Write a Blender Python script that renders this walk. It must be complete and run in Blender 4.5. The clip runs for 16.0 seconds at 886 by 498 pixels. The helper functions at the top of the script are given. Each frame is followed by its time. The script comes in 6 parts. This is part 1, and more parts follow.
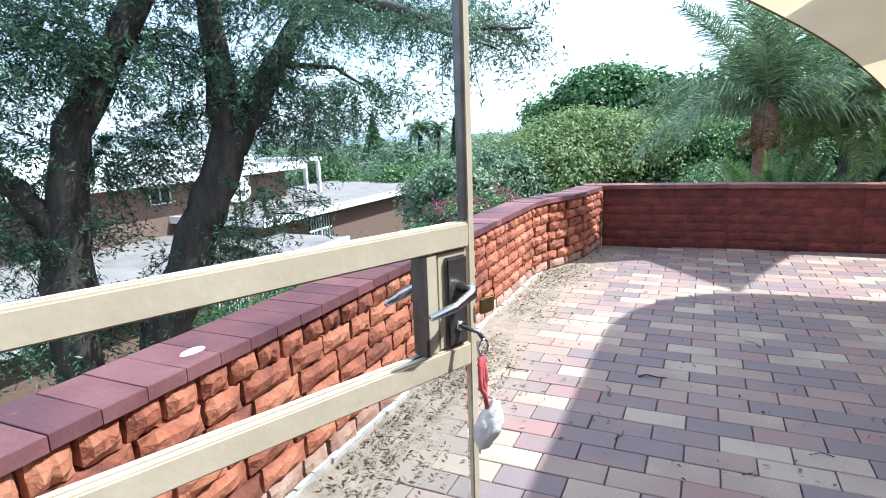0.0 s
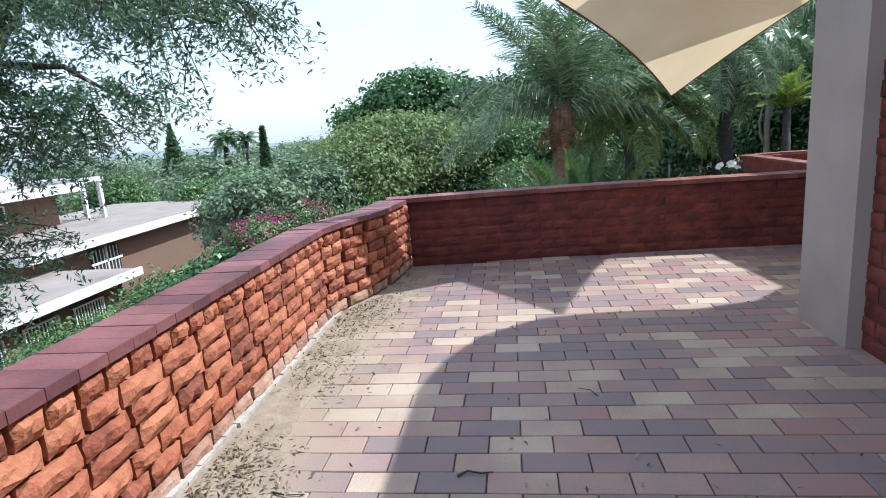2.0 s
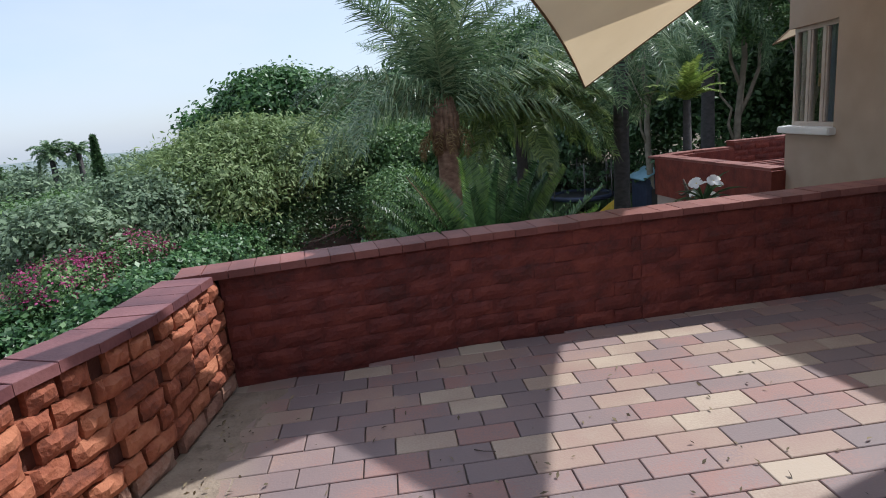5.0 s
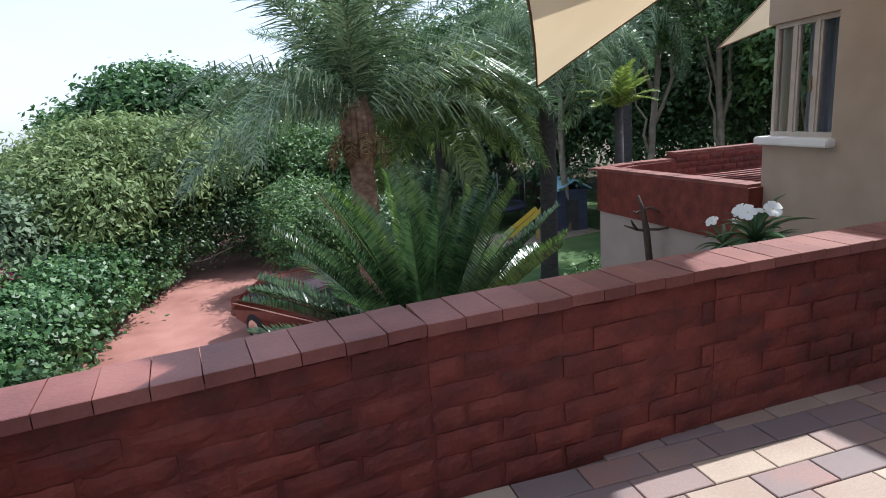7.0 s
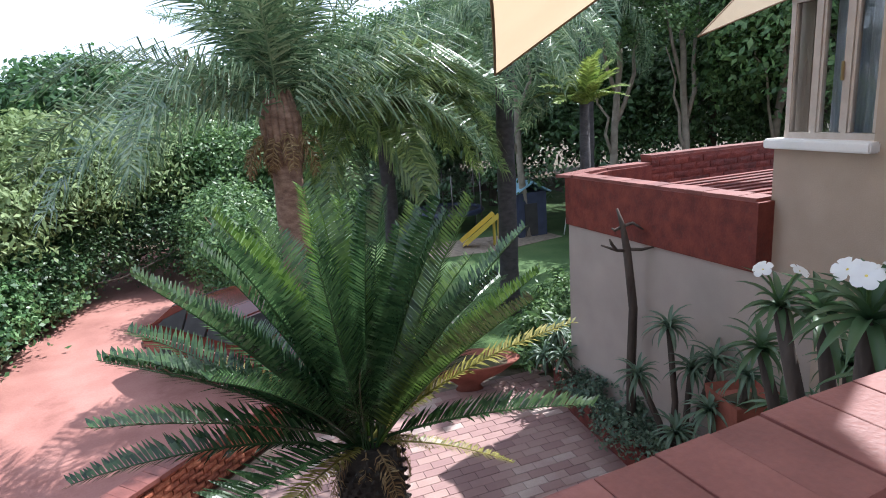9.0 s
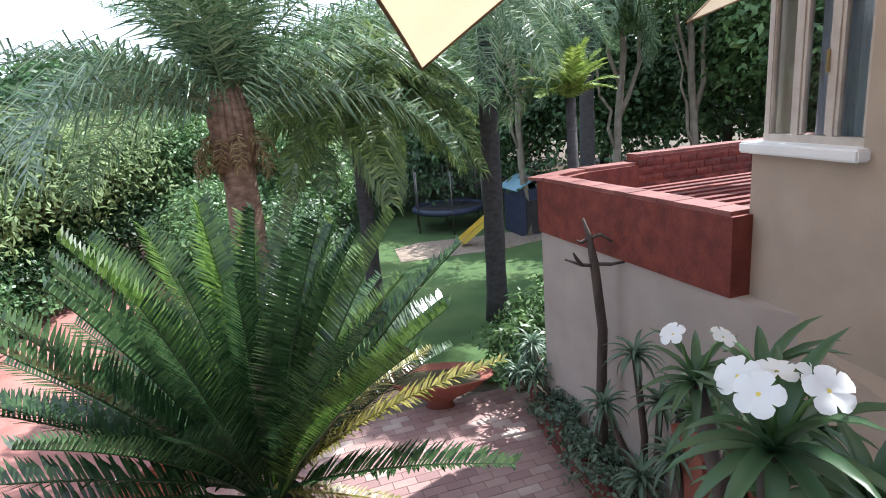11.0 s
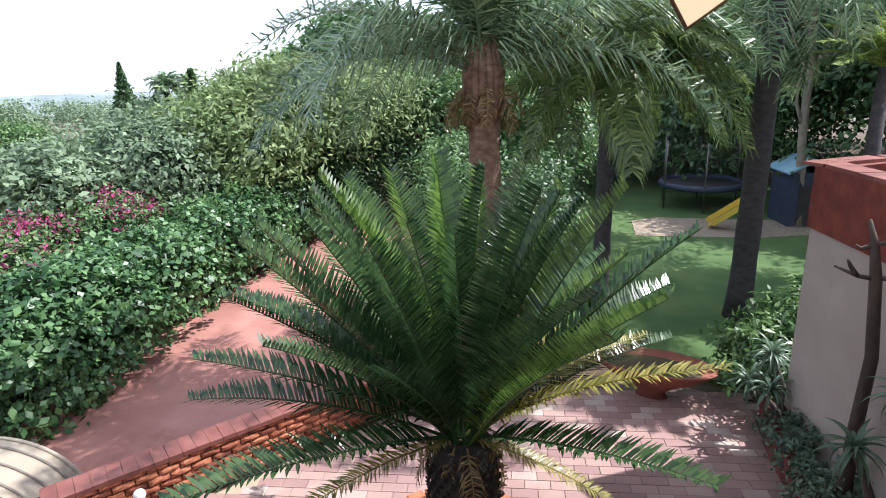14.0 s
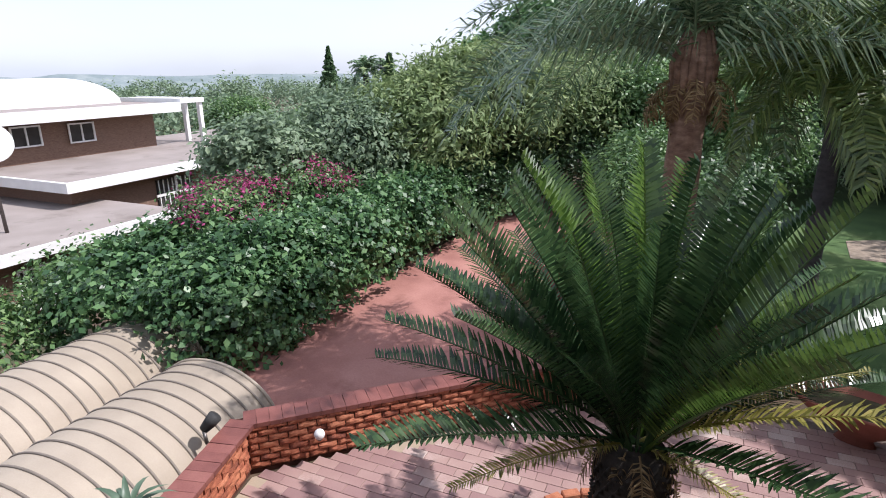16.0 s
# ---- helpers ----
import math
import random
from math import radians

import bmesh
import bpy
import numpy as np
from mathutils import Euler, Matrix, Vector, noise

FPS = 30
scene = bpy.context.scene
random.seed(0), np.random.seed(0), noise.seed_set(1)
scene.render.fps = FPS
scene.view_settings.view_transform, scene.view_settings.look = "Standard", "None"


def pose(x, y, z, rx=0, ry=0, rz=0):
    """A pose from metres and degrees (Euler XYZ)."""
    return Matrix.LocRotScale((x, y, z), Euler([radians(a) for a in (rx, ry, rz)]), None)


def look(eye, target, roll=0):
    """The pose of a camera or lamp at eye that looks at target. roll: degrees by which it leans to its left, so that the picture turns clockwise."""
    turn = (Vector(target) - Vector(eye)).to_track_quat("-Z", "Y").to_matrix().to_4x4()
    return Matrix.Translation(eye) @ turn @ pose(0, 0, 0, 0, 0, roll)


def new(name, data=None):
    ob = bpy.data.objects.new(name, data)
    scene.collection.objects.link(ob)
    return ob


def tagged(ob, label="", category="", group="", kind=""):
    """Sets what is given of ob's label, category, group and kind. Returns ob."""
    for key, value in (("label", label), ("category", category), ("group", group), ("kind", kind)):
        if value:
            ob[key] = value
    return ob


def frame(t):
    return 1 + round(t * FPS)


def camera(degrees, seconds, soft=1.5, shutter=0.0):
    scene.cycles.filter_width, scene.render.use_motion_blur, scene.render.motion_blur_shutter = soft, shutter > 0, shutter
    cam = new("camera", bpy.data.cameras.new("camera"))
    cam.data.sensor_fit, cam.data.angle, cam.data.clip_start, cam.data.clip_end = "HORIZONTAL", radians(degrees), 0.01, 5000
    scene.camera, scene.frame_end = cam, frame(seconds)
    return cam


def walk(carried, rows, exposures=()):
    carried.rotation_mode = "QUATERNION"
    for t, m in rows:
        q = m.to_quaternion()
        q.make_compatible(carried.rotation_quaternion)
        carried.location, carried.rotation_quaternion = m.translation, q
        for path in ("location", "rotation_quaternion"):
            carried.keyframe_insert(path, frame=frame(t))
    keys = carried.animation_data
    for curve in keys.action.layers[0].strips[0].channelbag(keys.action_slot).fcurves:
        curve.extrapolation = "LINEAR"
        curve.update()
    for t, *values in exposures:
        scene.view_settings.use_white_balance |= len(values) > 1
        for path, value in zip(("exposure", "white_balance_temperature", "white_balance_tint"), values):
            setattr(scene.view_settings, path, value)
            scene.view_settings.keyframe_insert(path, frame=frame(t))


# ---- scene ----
EXPOSURES = [(0.0, 1.38, 5500, 4), (1.5, 1.02, 5600, 5), (3.5, 0.42, 6000, 10), (4.5, 0.3, 6000, 10), (7.0, 0.75, 5950, 10), (8.0, 1.05, 5900, 10), (9.0, 1.3, 5900, 13), (12.5, 1.58, 6050, 12), (14.0, 1.25, 6100, 13), (16.0, 0.66, 6150, 17)]
cam = camera(74.7, 16.0, 1.0)
PATH = [
    (0, (0.33, 0.084, 1.453), (-0.479, 1.868, 1.051), -2.0),
    (0.5, (0.274, 0.355, 1.456), (-0.405, 2.193, 1.054), -2.7),
    (1, (0.22, 0.617, 1.469), (-0.269, 2.514, 1.068), -3.3),
    (1.5, (0.249, 0.884, 1.443), (-0.073, 2.817, 1.043), -3.8),
    (2, (0.32, 1.251, 1.443), (0.075, 3.193, 1.031), -4.0),
    (2.5, (0.383, 1.684, 1.454), (0.182, 3.629, 1.034), -4.1),
    (3, (0.411, 2.077, 1.481), (0.268, 4.027, 1.059), -4.4),
    (3.5, (0.385, 2.476, 1.466), (0.265, 4.427, 1.041), -4.2),
    (4, (0.311, 2.888, 1.478), (0.232, 4.841, 1.051), -4.2),
    (4.5, (0.288, 3.367, 1.486), (0.331, 5.318, 1.046), -4.7),
    (6.8, (0.151, 5.32, 1.451), (0.631, 7.213, 1.017), -5.0),
    (7, (0.177, 5.489, 1.444), (0.684, 7.371, 0.996), -4.2),
    (7.5, (0.275, 5.903, 1.411), (0.845, 7.768, 0.967), -4.0),
    (8, (0.387, 6.279, 1.403), (0.996, 8.131, 0.957), -4.2),
    (8.5, (0.51, 6.632, 1.388), (1.153, 8.472, 0.935), -4.0),
    (9, (0.768, 6.863, 1.412), (1.416, 8.698, 0.95), -4.2),
    (9.5, (1.108, 7.059, 1.424), (1.741, 8.897, 0.955), -4.6),
    (9.7, (1.244, 7.129, 1.415), (1.873, 8.967, 0.941), -4.4),
    (11.8, (1.842, 7.297, 1.435), (2.296, 9.18, 0.934), -4.8),
    (12, (1.866, 7.321, 1.438), (2.259, 9.215, 0.93), -4.3),
    (12.5, (1.899, 7.347, 1.429), (2.11, 9.263, 0.893), -3.5),
    (13, (1.883, 7.364, 1.413), (1.931, 9.285, 0.859), -2.8),
    (13.5, (1.867, 7.356, 1.419), (1.772, 9.272, 0.855), -2.4),
    (14, (1.832, 7.345, 1.438), (1.61, 9.249, 0.866), -2.1),
    (14.5, (1.78, 7.343, 1.422), (1.427, 9.226, 0.846), -1.5),
    (15, (1.76, 7.352, 1.42), (1.28, 9.204, 0.837), -1.2),
    (15.5, (1.698, 7.34, 1.402), (1.092, 9.154, 0.817), -0.7),
    (16, (1.648, 7.291, 1.406), (0.889, 9.044, 0.813), -0.3),
]
walk(cam, [(t, look(eye, target, roll)) for t, eye, target, roll in PATH], EXPOSURES)

# ---- light ----
SUN = Vector((0.70, 0.29, 1.0)).normalized()
world = bpy.data.worlds.new("sky")
scene.world = world
world.use_nodes = True
wn = world.node_tree
wn.nodes.clear()
sky = wn.nodes.new("ShaderNodeTexSky")
sky.sky_type = "NISHITA"
sky.sun_disc = False
sky.sun_elevation = math.asin(SUN.z)
sky.sun_rotation = math.atan2(SUN.x, SUN.y)
sky.air_density, sky.dust_density, sky.ozone_density = 1.0, 1.6, 1.0
bg = wn.nodes.new("ShaderNodeBackground")
bg.inputs[1].default_value = 0.15
wo = wn.nodes.new("ShaderNodeOutputWorld")
# thin high haze whitens the sky, a little uneven
wco = wn.nodes.new("ShaderNodeTexCoord")
wmap = wn.nodes.new("ShaderNodeMapping")
wmap.inputs["Scale"].default_value = (1.0, 1.0, 3.0)
wnoise = wn.nodes.new("ShaderNodeTexNoise")
wnoise.inputs["Scale"].default_value, wnoise.inputs["Detail"].default_value = 2.2, 5
wramp = wn.nodes.new("ShaderNodeValToRGB")
wramp.color_ramp.elements[0].position, wramp.color_ramp.elements[0].color = 0.35, (0.5, 0.5, 0.5, 1)
wramp.color_ramp.elements[1].position, wramp.color_ramp.elements[1].color = 0.72, (0.85, 0.85, 0.85, 1)
wmix = wn.nodes.new("ShaderNodeMixRGB")
wmix.inputs[2].default_value = (4.3, 4.65, 5.2, 1)
wn.links.new(wco.outputs["Generated"], wmap.inputs[0])
wn.links.new(wmap.outputs[0], wnoise.inputs["Vector"])
wn.links.new(wnoise.outputs[0], wramp.inputs[0])
wn.links.new(wramp.outputs[0], wmix.inputs[0])
wn.links.new(sky.outputs[0], wmix.inputs[1])
wn.links.new(wmix.outputs[0], bg.inputs[0])
wn.links.new(bg.outputs[0], wo.inputs[0])
sun = bpy.data.lights.new("sun", "SUN")
sun.energy, sun.angle, sun.color = 3.6, radians(0.6), (1.0, 0.97, 0.91)
sun_ob = new("sun", sun)
sun_ob.matrix_world = look(SUN * 40, (0, 0, 0))


# ---- materials ----
def shader(name, stops, scale=6.0, rough=0.8, bump=0.3, fine=60.0, vary="object", spread=0.0,
           stain=None, stain_scale=1.2, stain_at=0.55, metal=0.0, through_light=0.0, stretch=(1, 1, 1), dust=None):
    """Noise-graded colour at two scales, with bump, a spread between pieces and stains."""
    m = bpy.data.materials.new(name)
    m.use_nodes = True
    nt = m.node_tree
    n, l = nt.nodes, nt.links
    b = n["Principled BSDF"]
    out = n["Material Output"]
    co = n.new("ShaderNodeTexCoord")
    mp = n.new("ShaderNodeMapping")
    mp.inputs["Scale"].default_value = stretch
    geo = n.new("ShaderNodeNewGeometry")
    if vary == "island":
        l.new(co.outputs["Object"], mp.inputs[0])
    else:
        l.new(geo.outputs["Position"], mp.inputs[0])
    big = n.new("ShaderNodeTexNoise")
    big.inputs["Scale"].default_value, big.inputs["Detail"].default_value = scale, 4
    l.new(mp.outputs[0], big.inputs["Vector"])
    small = n.new("ShaderNodeTexNoise")
    small.inputs["Scale"].default_value, small.inputs["Detail"].default_value = fine, 3
    l.new(mp.outputs[0], small.inputs["Vector"])
    mix = n.new("ShaderNodeMath")
    mix.operation = "MULTIPLY_ADD"
    l.new(small.outputs[0], mix.inputs[0])
    mix.inputs[1].default_value = 0.35
    l.new(big.outputs[0], mix.inputs[2])
    sub = n.new("ShaderNodeMath")
    sub.operation = "SUBTRACT"
    l.new(mix.outputs[0], sub.inputs[0])
    sub.inputs[1].default_value = 0.175
    last = sub.outputs[0]
    if spread:
        if vary == "island":
            rnd = geo.outputs["Random Per Island"]
        else:
            rnd = n.new("ShaderNodeObjectInfo").outputs["Random"]
        ma = n.new("ShaderNodeMath")
        ma.operation = "MULTIPLY_ADD"
        l.new(rnd, ma.inputs[0])
        ma.inputs[1].default_value = spread
        l.new(last, ma.inputs[2])
        s2 = n.new("ShaderNodeMath")
        s2.operation = "SUBTRACT"
        l.new(ma.outputs[0], s2.inputs[0])
        s2.inputs[1].default_value = spread / 2
        last = s2.outputs[0]
    ramp = n.new("ShaderNodeValToRGB")
    els = ramp.color_ramp.elements
    for k, (p, c) in enumerate(stops):
        e = els[k] if k < 2 else els.new(p)
        e.position, e.color = p, (*c, 1)
    l.new(last, ramp.inputs[0])
    colour = ramp.outputs[0]
    if stain:
        sn = n.new("ShaderNodeTexNoise")
        sn.inputs["Scale"].default_value, sn.inputs["Detail"].default_value, sn.inputs["Roughness"].default_value = stain_scale, 6, 0.65
        l.new(geo.outputs["Position"], sn.inputs["Vector"])
        sr = n.new("ShaderNodeValToRGB")
        sr.color_ramp.elements[0].position, sr.color_ramp.elements[1].position = stain_at, stain_at + 0.16
        l.new(sn.outputs[0], sr.inputs[0])
        mx = n.new("ShaderNodeMixRGB")
        mx.inputs[2].default_value = (*stain, 1)
        l.new(sr.outputs[0], mx.inputs[0])
        l.new(colour, mx.inputs[1])
        colour = mx.outputs[0]
    if dust:                     # sand blown along the long parapet
        sx = n.new("ShaderNodeSeparateXYZ")
        l.new(geo.outputs["Position"], sx.inputs[0])
        mr = n.new("ShaderNodeMapRange")
        mr.inputs[1].default_value, mr.inputs[2].default_value, mr.inputs[3].default_value, mr.inputs[4].default_value = -1.15, -0.3, 1.2, -0.4
        l.new(sx.outputs[0], mr.inputs[0])
        dn = n.new("ShaderNodeTexNoise")
        dn.inputs["Scale"].default_value, dn.inputs["Detail"].default_value = 5.0, 6
        l.new(geo.outputs["Position"], dn.inputs["Vector"])
        da = n.new("ShaderNodeMath")
        da.operation, da.use_clamp = "MULTIPLY_ADD", True
        l.new(dn.outputs[0], da.inputs[0])
        da.inputs[1].default_value = 0.5
        l.new(mr.outputs[0], da.inputs[2])
        dm = n.new("ShaderNodeMixRGB")
        dm.inputs[2].default_value = (*dust, 1)
        l.new(da.outputs[0], dm.inputs[0])
        l.new(colour, dm.inputs[1])
        colour = dm.outputs[0]
    l.new(colour, b.inputs["Base Color"])
    b.inputs["Roughness"].default_value = rough
    b.inputs["Metallic"].default_value = metal
    if bump:
        bp = n.new("ShaderNodeBump")
        bp.inputs["Strength"].default_value, bp.inputs["Distance"].default_value = bump, 0.02
        l.new(mix.outputs[0], bp.inputs["Height"])
        l.new(bp.outputs[0], b.inputs["Normal"])
    if through_light:
        tr = n.new("ShaderNodeBsdfTranslucent")
        l.new(colour, tr.inputs[0])
        ms = n.new("ShaderNodeMixShader")
        ms.inputs[0].default_value = through_light
        l.new(b.outputs[0], ms.inputs[1])
        l.new(tr.outputs[0], ms.inputs[2])
        l.new(ms.outputs[0], out.inputs[0])
    return m


def leafy(name, dark, mid, light, rough=0.45, spread=0.7):
    return shader(name, [(0.2, dark), (0.5, mid), (0.85, light)], scale=0.9, rough=rough, bump=0, fine=9,
                  vary="island", spread=spread, through_light=0.3)


M = {}
M["brick"] = shader("rock_faced_brick", [(0.2, (0.15, 0.043, 0.024)), (0.45, (0.31, 0.092, 0.046)), (0.75, (0.44, 0.165, 0.085))],
                    scale=9, rough=0.85, bump=0.9, fine=55, spread=0.45, stain=(0.09, 0.05, 0.04), stain_scale=7, stain_at=0.62)
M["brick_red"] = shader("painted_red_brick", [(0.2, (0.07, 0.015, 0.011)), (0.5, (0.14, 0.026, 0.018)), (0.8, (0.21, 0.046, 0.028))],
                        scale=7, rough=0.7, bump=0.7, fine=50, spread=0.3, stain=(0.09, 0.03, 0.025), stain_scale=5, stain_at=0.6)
M["brick_pale"] = shader("plaster_smeared_brick", [(0.2, (0.22, 0.10, 0.07)), (0.5, (0.36, 0.2, 0.14)), (0.8, (0.46, 0.33, 0.26))],
                         scale=9, rough=0.9, bump=0.8, fine=55, spread=0.3)
M["mortar"] = shader("dark_mortar", [(0.2, (0.06, 0.022, 0.015)), (0.8, (0.14, 0.05, 0.032))], scale=14, rough=0.95, bump=0.6)
M["coping"] = shader("red_coping_tile", [(0.2, (0.135, 0.042, 0.034)), (0.5, (0.20, 0.067, 0.053)), (0.8, (0.265, 0.10, 0.08))],
                     scale=4, rough=0.55, bump=0.25, fine=70, spread=0.35, stain=(0.30, 0.17, 0.14), stain_scale=9, stain_at=0.66)
M["coping_dark"] = shader("plum_coping_tile", [(0.2, (0.10, 0.038, 0.044)), (0.5, (0.17, 0.062, 0.064)), (0.8, (0.24, 0.10, 0.098))],
                          scale=4, rough=0.6, bump=0.25, fine=70, spread=0.4, stain=(0.26, 0.16, 0.14), stain_scale=8, stain_at=0.68)
PAVE = [(0.0, (0.205, 0.155, 0.152)), (0.22, (0.235, 0.168, 0.160)), (0.36, (0.32, 0.175, 0.148)), (0.48, (0.26, 0.188, 0.178)),
        (0.6, (0.33, 0.215, 0.175)), (0.75, (0.35, 0.25, 0.195)), (1.0, (0.45, 0.355, 0.27))]
M["paver"] = shader("mixed_clay_paver", PAVE, scale=1.6, rough=0.6, bump=0.2, fine=90, spread=1.0, stain=(0.36, 0.28, 0.22), stain_scale=2.3, stain_at=0.64, dust=(0.33, 0.265, 0.195))
M["paver_stuff"] = shader("mixed_clay_paving", PAVE, scale=1.6, rough=0.6, bump=0.2, fine=90, vary="island", spread=1.0, dust=(0.33, 0.265, 0.195))
PAVE_LOW = [(0.0, (0.22, 0.125, 0.12)), (0.4, (0.30, 0.18, 0.165)), (0.7, (0.36, 0.235, 0.205)), (1.0, (0.56, 0.46, 0.41))]
M["paver_low"] = shader("reddish_clay_paving", PAVE_LOW, scale=1.2, rough=0.7, bump=0.2, fine=90, vary="island", spread=0.6)
M["joint"] = shader("sandy_joint", [(0.2, (0.14, 0.11, 0.09)), (0.8, (0.26, 0.205, 0.16))], scale=12, rough=0.95, bump=0.5, dust=(0.36, 0.29, 0.21))
M["sand"] = shader("swept_sand_and_leaf_dust", [(0.2, (0.20, 0.155, 0.115)), (0.5, (0.28, 0.22, 0.165)), (0.8, (0.36, 0.29, 0.22))], scale=9, rough=0.95, bump=0.7, stain=(0.15, 0.115, 0.08), stain_scale=6, stain_at=0.56)
M["plaster"] = shader("beige_plaster", [(0.2, (0.33, 0.26, 0.20)), (0.8, (0.43, 0.345, 0.27))], scale=2.2, rough=0.9, bump=0.25, fine=120,
                      stain=(0.33, 0.25, 0.19), stain_scale=0.9, stain_at=0.62)
M["plaster_grey"] = shader("grey_beige_plaster", [(0.2, (0.33, 0.28, 0.245)), (0.8, (0.42, 0.36, 0.315))], scale=2.2, rough=0.9, bump=0.25, fine=120)
M["white"] = shader("white_paint", [(0.2, (0.68, 0.67, 0.65)), (0.8, (0.80, 0.79, 0.77))], scale=3, rough=0.6, bump=0.1)
M["fillet"] = shader("pale_mortar_fillet", [(0.2, (0.33, 0.29, 0.25)), (0.8, (0.52, 0.48, 0.43))], scale=14, rough=0.95, bump=0.6)
M["gate"] = shader("cream_gate_paint", [(0.2, (0.44, 0.36, 0.25)), (0.8, (0.56, 0.47, 0.34))], scale=8, rough=0.45, bump=0.1, stain=(0.30, 0.22, 0.15), stain_scale=11, stain_at=0.68)
M["chrome"] = shader("worn_chrome", [(0.2, (0.5, 0.5, 0.5)), (0.8, (0.72, 0.72, 0.72))], scale=20, rough=0.22, bump=0.05, metal=1.0)
M["brass"] = shader("dull_brass", [(0.2, (0.35, 0.26, 0.14)), (0.8, (0.5, 0.38, 0.2))], scale=20, rough=0.4, bump=0.1, metal=1.0)
M["steel"] = shader("dark_steel", [(0.2, (0.10, 0.09, 0.085)), (0.8, (0.2, 0.18, 0.17))], scale=20, rough=0.4, bump=0.1, metal=0.8)
M["lead"] = shader("window_frame_paint", [(0.2, (0.38, 0.32, 0.27)), (0.8, (0.5, 0.44, 0.38))], scale=9, rough=0.5, bump=0.1)
M["sail"] = shader("tan_shade_cloth", [(0.2, (0.66, 0.51, 0.32)), (0.8, (0.76, 0.60, 0.39))], scale=1.2, rough=0.85, bump=0.3, fine=260, through_light=0.5)
M["seam"] = shader("brown_webbing", [(0.2, (0.16, 0.10, 0.05)), (0.8, (0.26, 0.17, 0.09))], scale=9, rough=0.8)
M["drive"] = shader("red_earth_drive", [(0.2, (0.26, 0.11, 0.09)), (0.5, (0.35, 0.16, 0.13)), (0.8, (0.44, 0.22, 0.18))], scale=1.3, rough=0.95, bump=0.5, fine=40,
                    stain=(0.22, 0.09, 0.07), stain_scale=0.8, stain_at=0.58)
M["soil"] = shader("garden_soil", [(0.2, (0.05, 0.035, 0.022)), (0.8, (0.13, 0.085, 0.05))], scale=4, rough=0.95, bump=0.8, fine=30, stain=(0.06, 0.08, 0.03), stain_scale=0.6, stain_at=0.5)
M["grass"] = shader("mown_lawn", [(0.2, (0.04, 0.085, 0.022)), (0.5, (0.065, 0.125, 0.032)), (0.8, (0.12, 0.17, 0.055))], scale=1.2, rough=0.9, bump=0.8, fine=120)
M["bark"] = shader("grey_brown_bark", [(0.2, (0.03, 0.023, 0.018)), (0.5, (0.065, 0.05, 0.04)), (0.8, (0.12, 0.095, 0.075))], scale=7, rough=0.9, bump=1.0, fine=35, stretch=(1, 1, 0.25))
M["trunk_pale"] = shader("pale_smooth_bark", [(0.2, (0.16, 0.13, 0.10)), (0.8, (0.34, 0.29, 0.23))], scale=5, rough=0.85, bump=0.5)
M["palm_bark"] = shader("fibrous_palm_trunk", [(0.2, (0.10, 0.055, 0.035)), (0.5, (0.2, 0.12, 0.08)), (0.8, (0.32, 0.21, 0.15))], scale=8, rough=0.9, bump=1.0, fine=40, stretch=(1, 1, 2))
M["dark_bark"] = shader("dark_palm_trunk", [(0.2, (0.035, 0.032, 0.034)), (0.8, (0.09, 0.08, 0.08))], scale=8, rough=0.9, bump=0.8, fine=40, stretch=(1, 1, 2))
M["cycad_bark"] = shader("scaly_cycad_trunk", [(0.2, (0.013, 0.011, 0.009)), (0.8, (0.05, 0.038, 0.028))], scale=14, rough=0.9, bump=1.0)
M["palm_leaf"] = leafy("queen_palm_leaflet", (0.075, 0.135, 0.072), (0.155, 0.245, 0.125), (0.33, 0.42, 0.235), rough=0.27)
M["palm_lime"] = leafy("fresh_palm_leaflet", (0.09, 0.145, 0.045), (0.17, 0.245, 0.075), (0.32, 0.39, 0.13), rough=0.32)
M["fern_lime"] = leafy("bright_fern_leaflet", (0.14, 0.21, 0.045), (0.26, 0.36, 0.08), (0.42, 0.52, 0.15), rough=0.4)
M["dry_leaf"] = leafy("dry_palm_fibre", (0.12, 0.07, 0.03), (0.22, 0.14, 0.06), (0.34, 0.25, 0.12), rough=0.7)
M["cycad_leaf"] = leafy("glossy_cycad_leaflet", (0.018, 0.042, 0.018), (0.034, 0.076, 0.028), (0.070, 0.13, 0.048), rough=0.22)
M["cycad_fresh"] = leafy("bright_cycad_leaflet", (0.030, 0.066, 0.014), (0.060, 0.120, 0.022), (0.11, 0.19, 0.04), rough=0.25)
M["cycad_old"] = leafy("yellowing_cycad_leaflet", (0.135, 0.135, 0.027), (0.243, 0.230, 0.047), (0.378, 0.338, 0.095), rough=0.4)
M["leaf_dark"] = leafy("dark_green_foliage", (0.038, 0.080, 0.032), (0.074, 0.145, 0.056), (0.15, 0.25, 0.10))
M["leaf_big"] = leafy("fresh_green_foliage", (0.036, 0.096, 0.030), (0.069, 0.162, 0.049), (0.140, 0.256, 0.083))
M["leaf_mid"] = leafy("mid_green_foliage", (0.056, 0.117, 0.038), (0.105, 0.199, 0.064), (0.208, 0.323, 0.114))
M["leaf_ivy"] = leafy("ivy_green_foliage", (0.040, 0.099, 0.040), (0.079, 0.173, 0.063), (0.181, 0.314, 0.124), rough=0.4)
M["leaf_lime"] = leafy("yellow_green_foliage", (0.13, 0.19, 0.07), (0.20, 0.28, 0.105), (0.31, 0.38, 0.17), rough=0.65, spread=0.4)
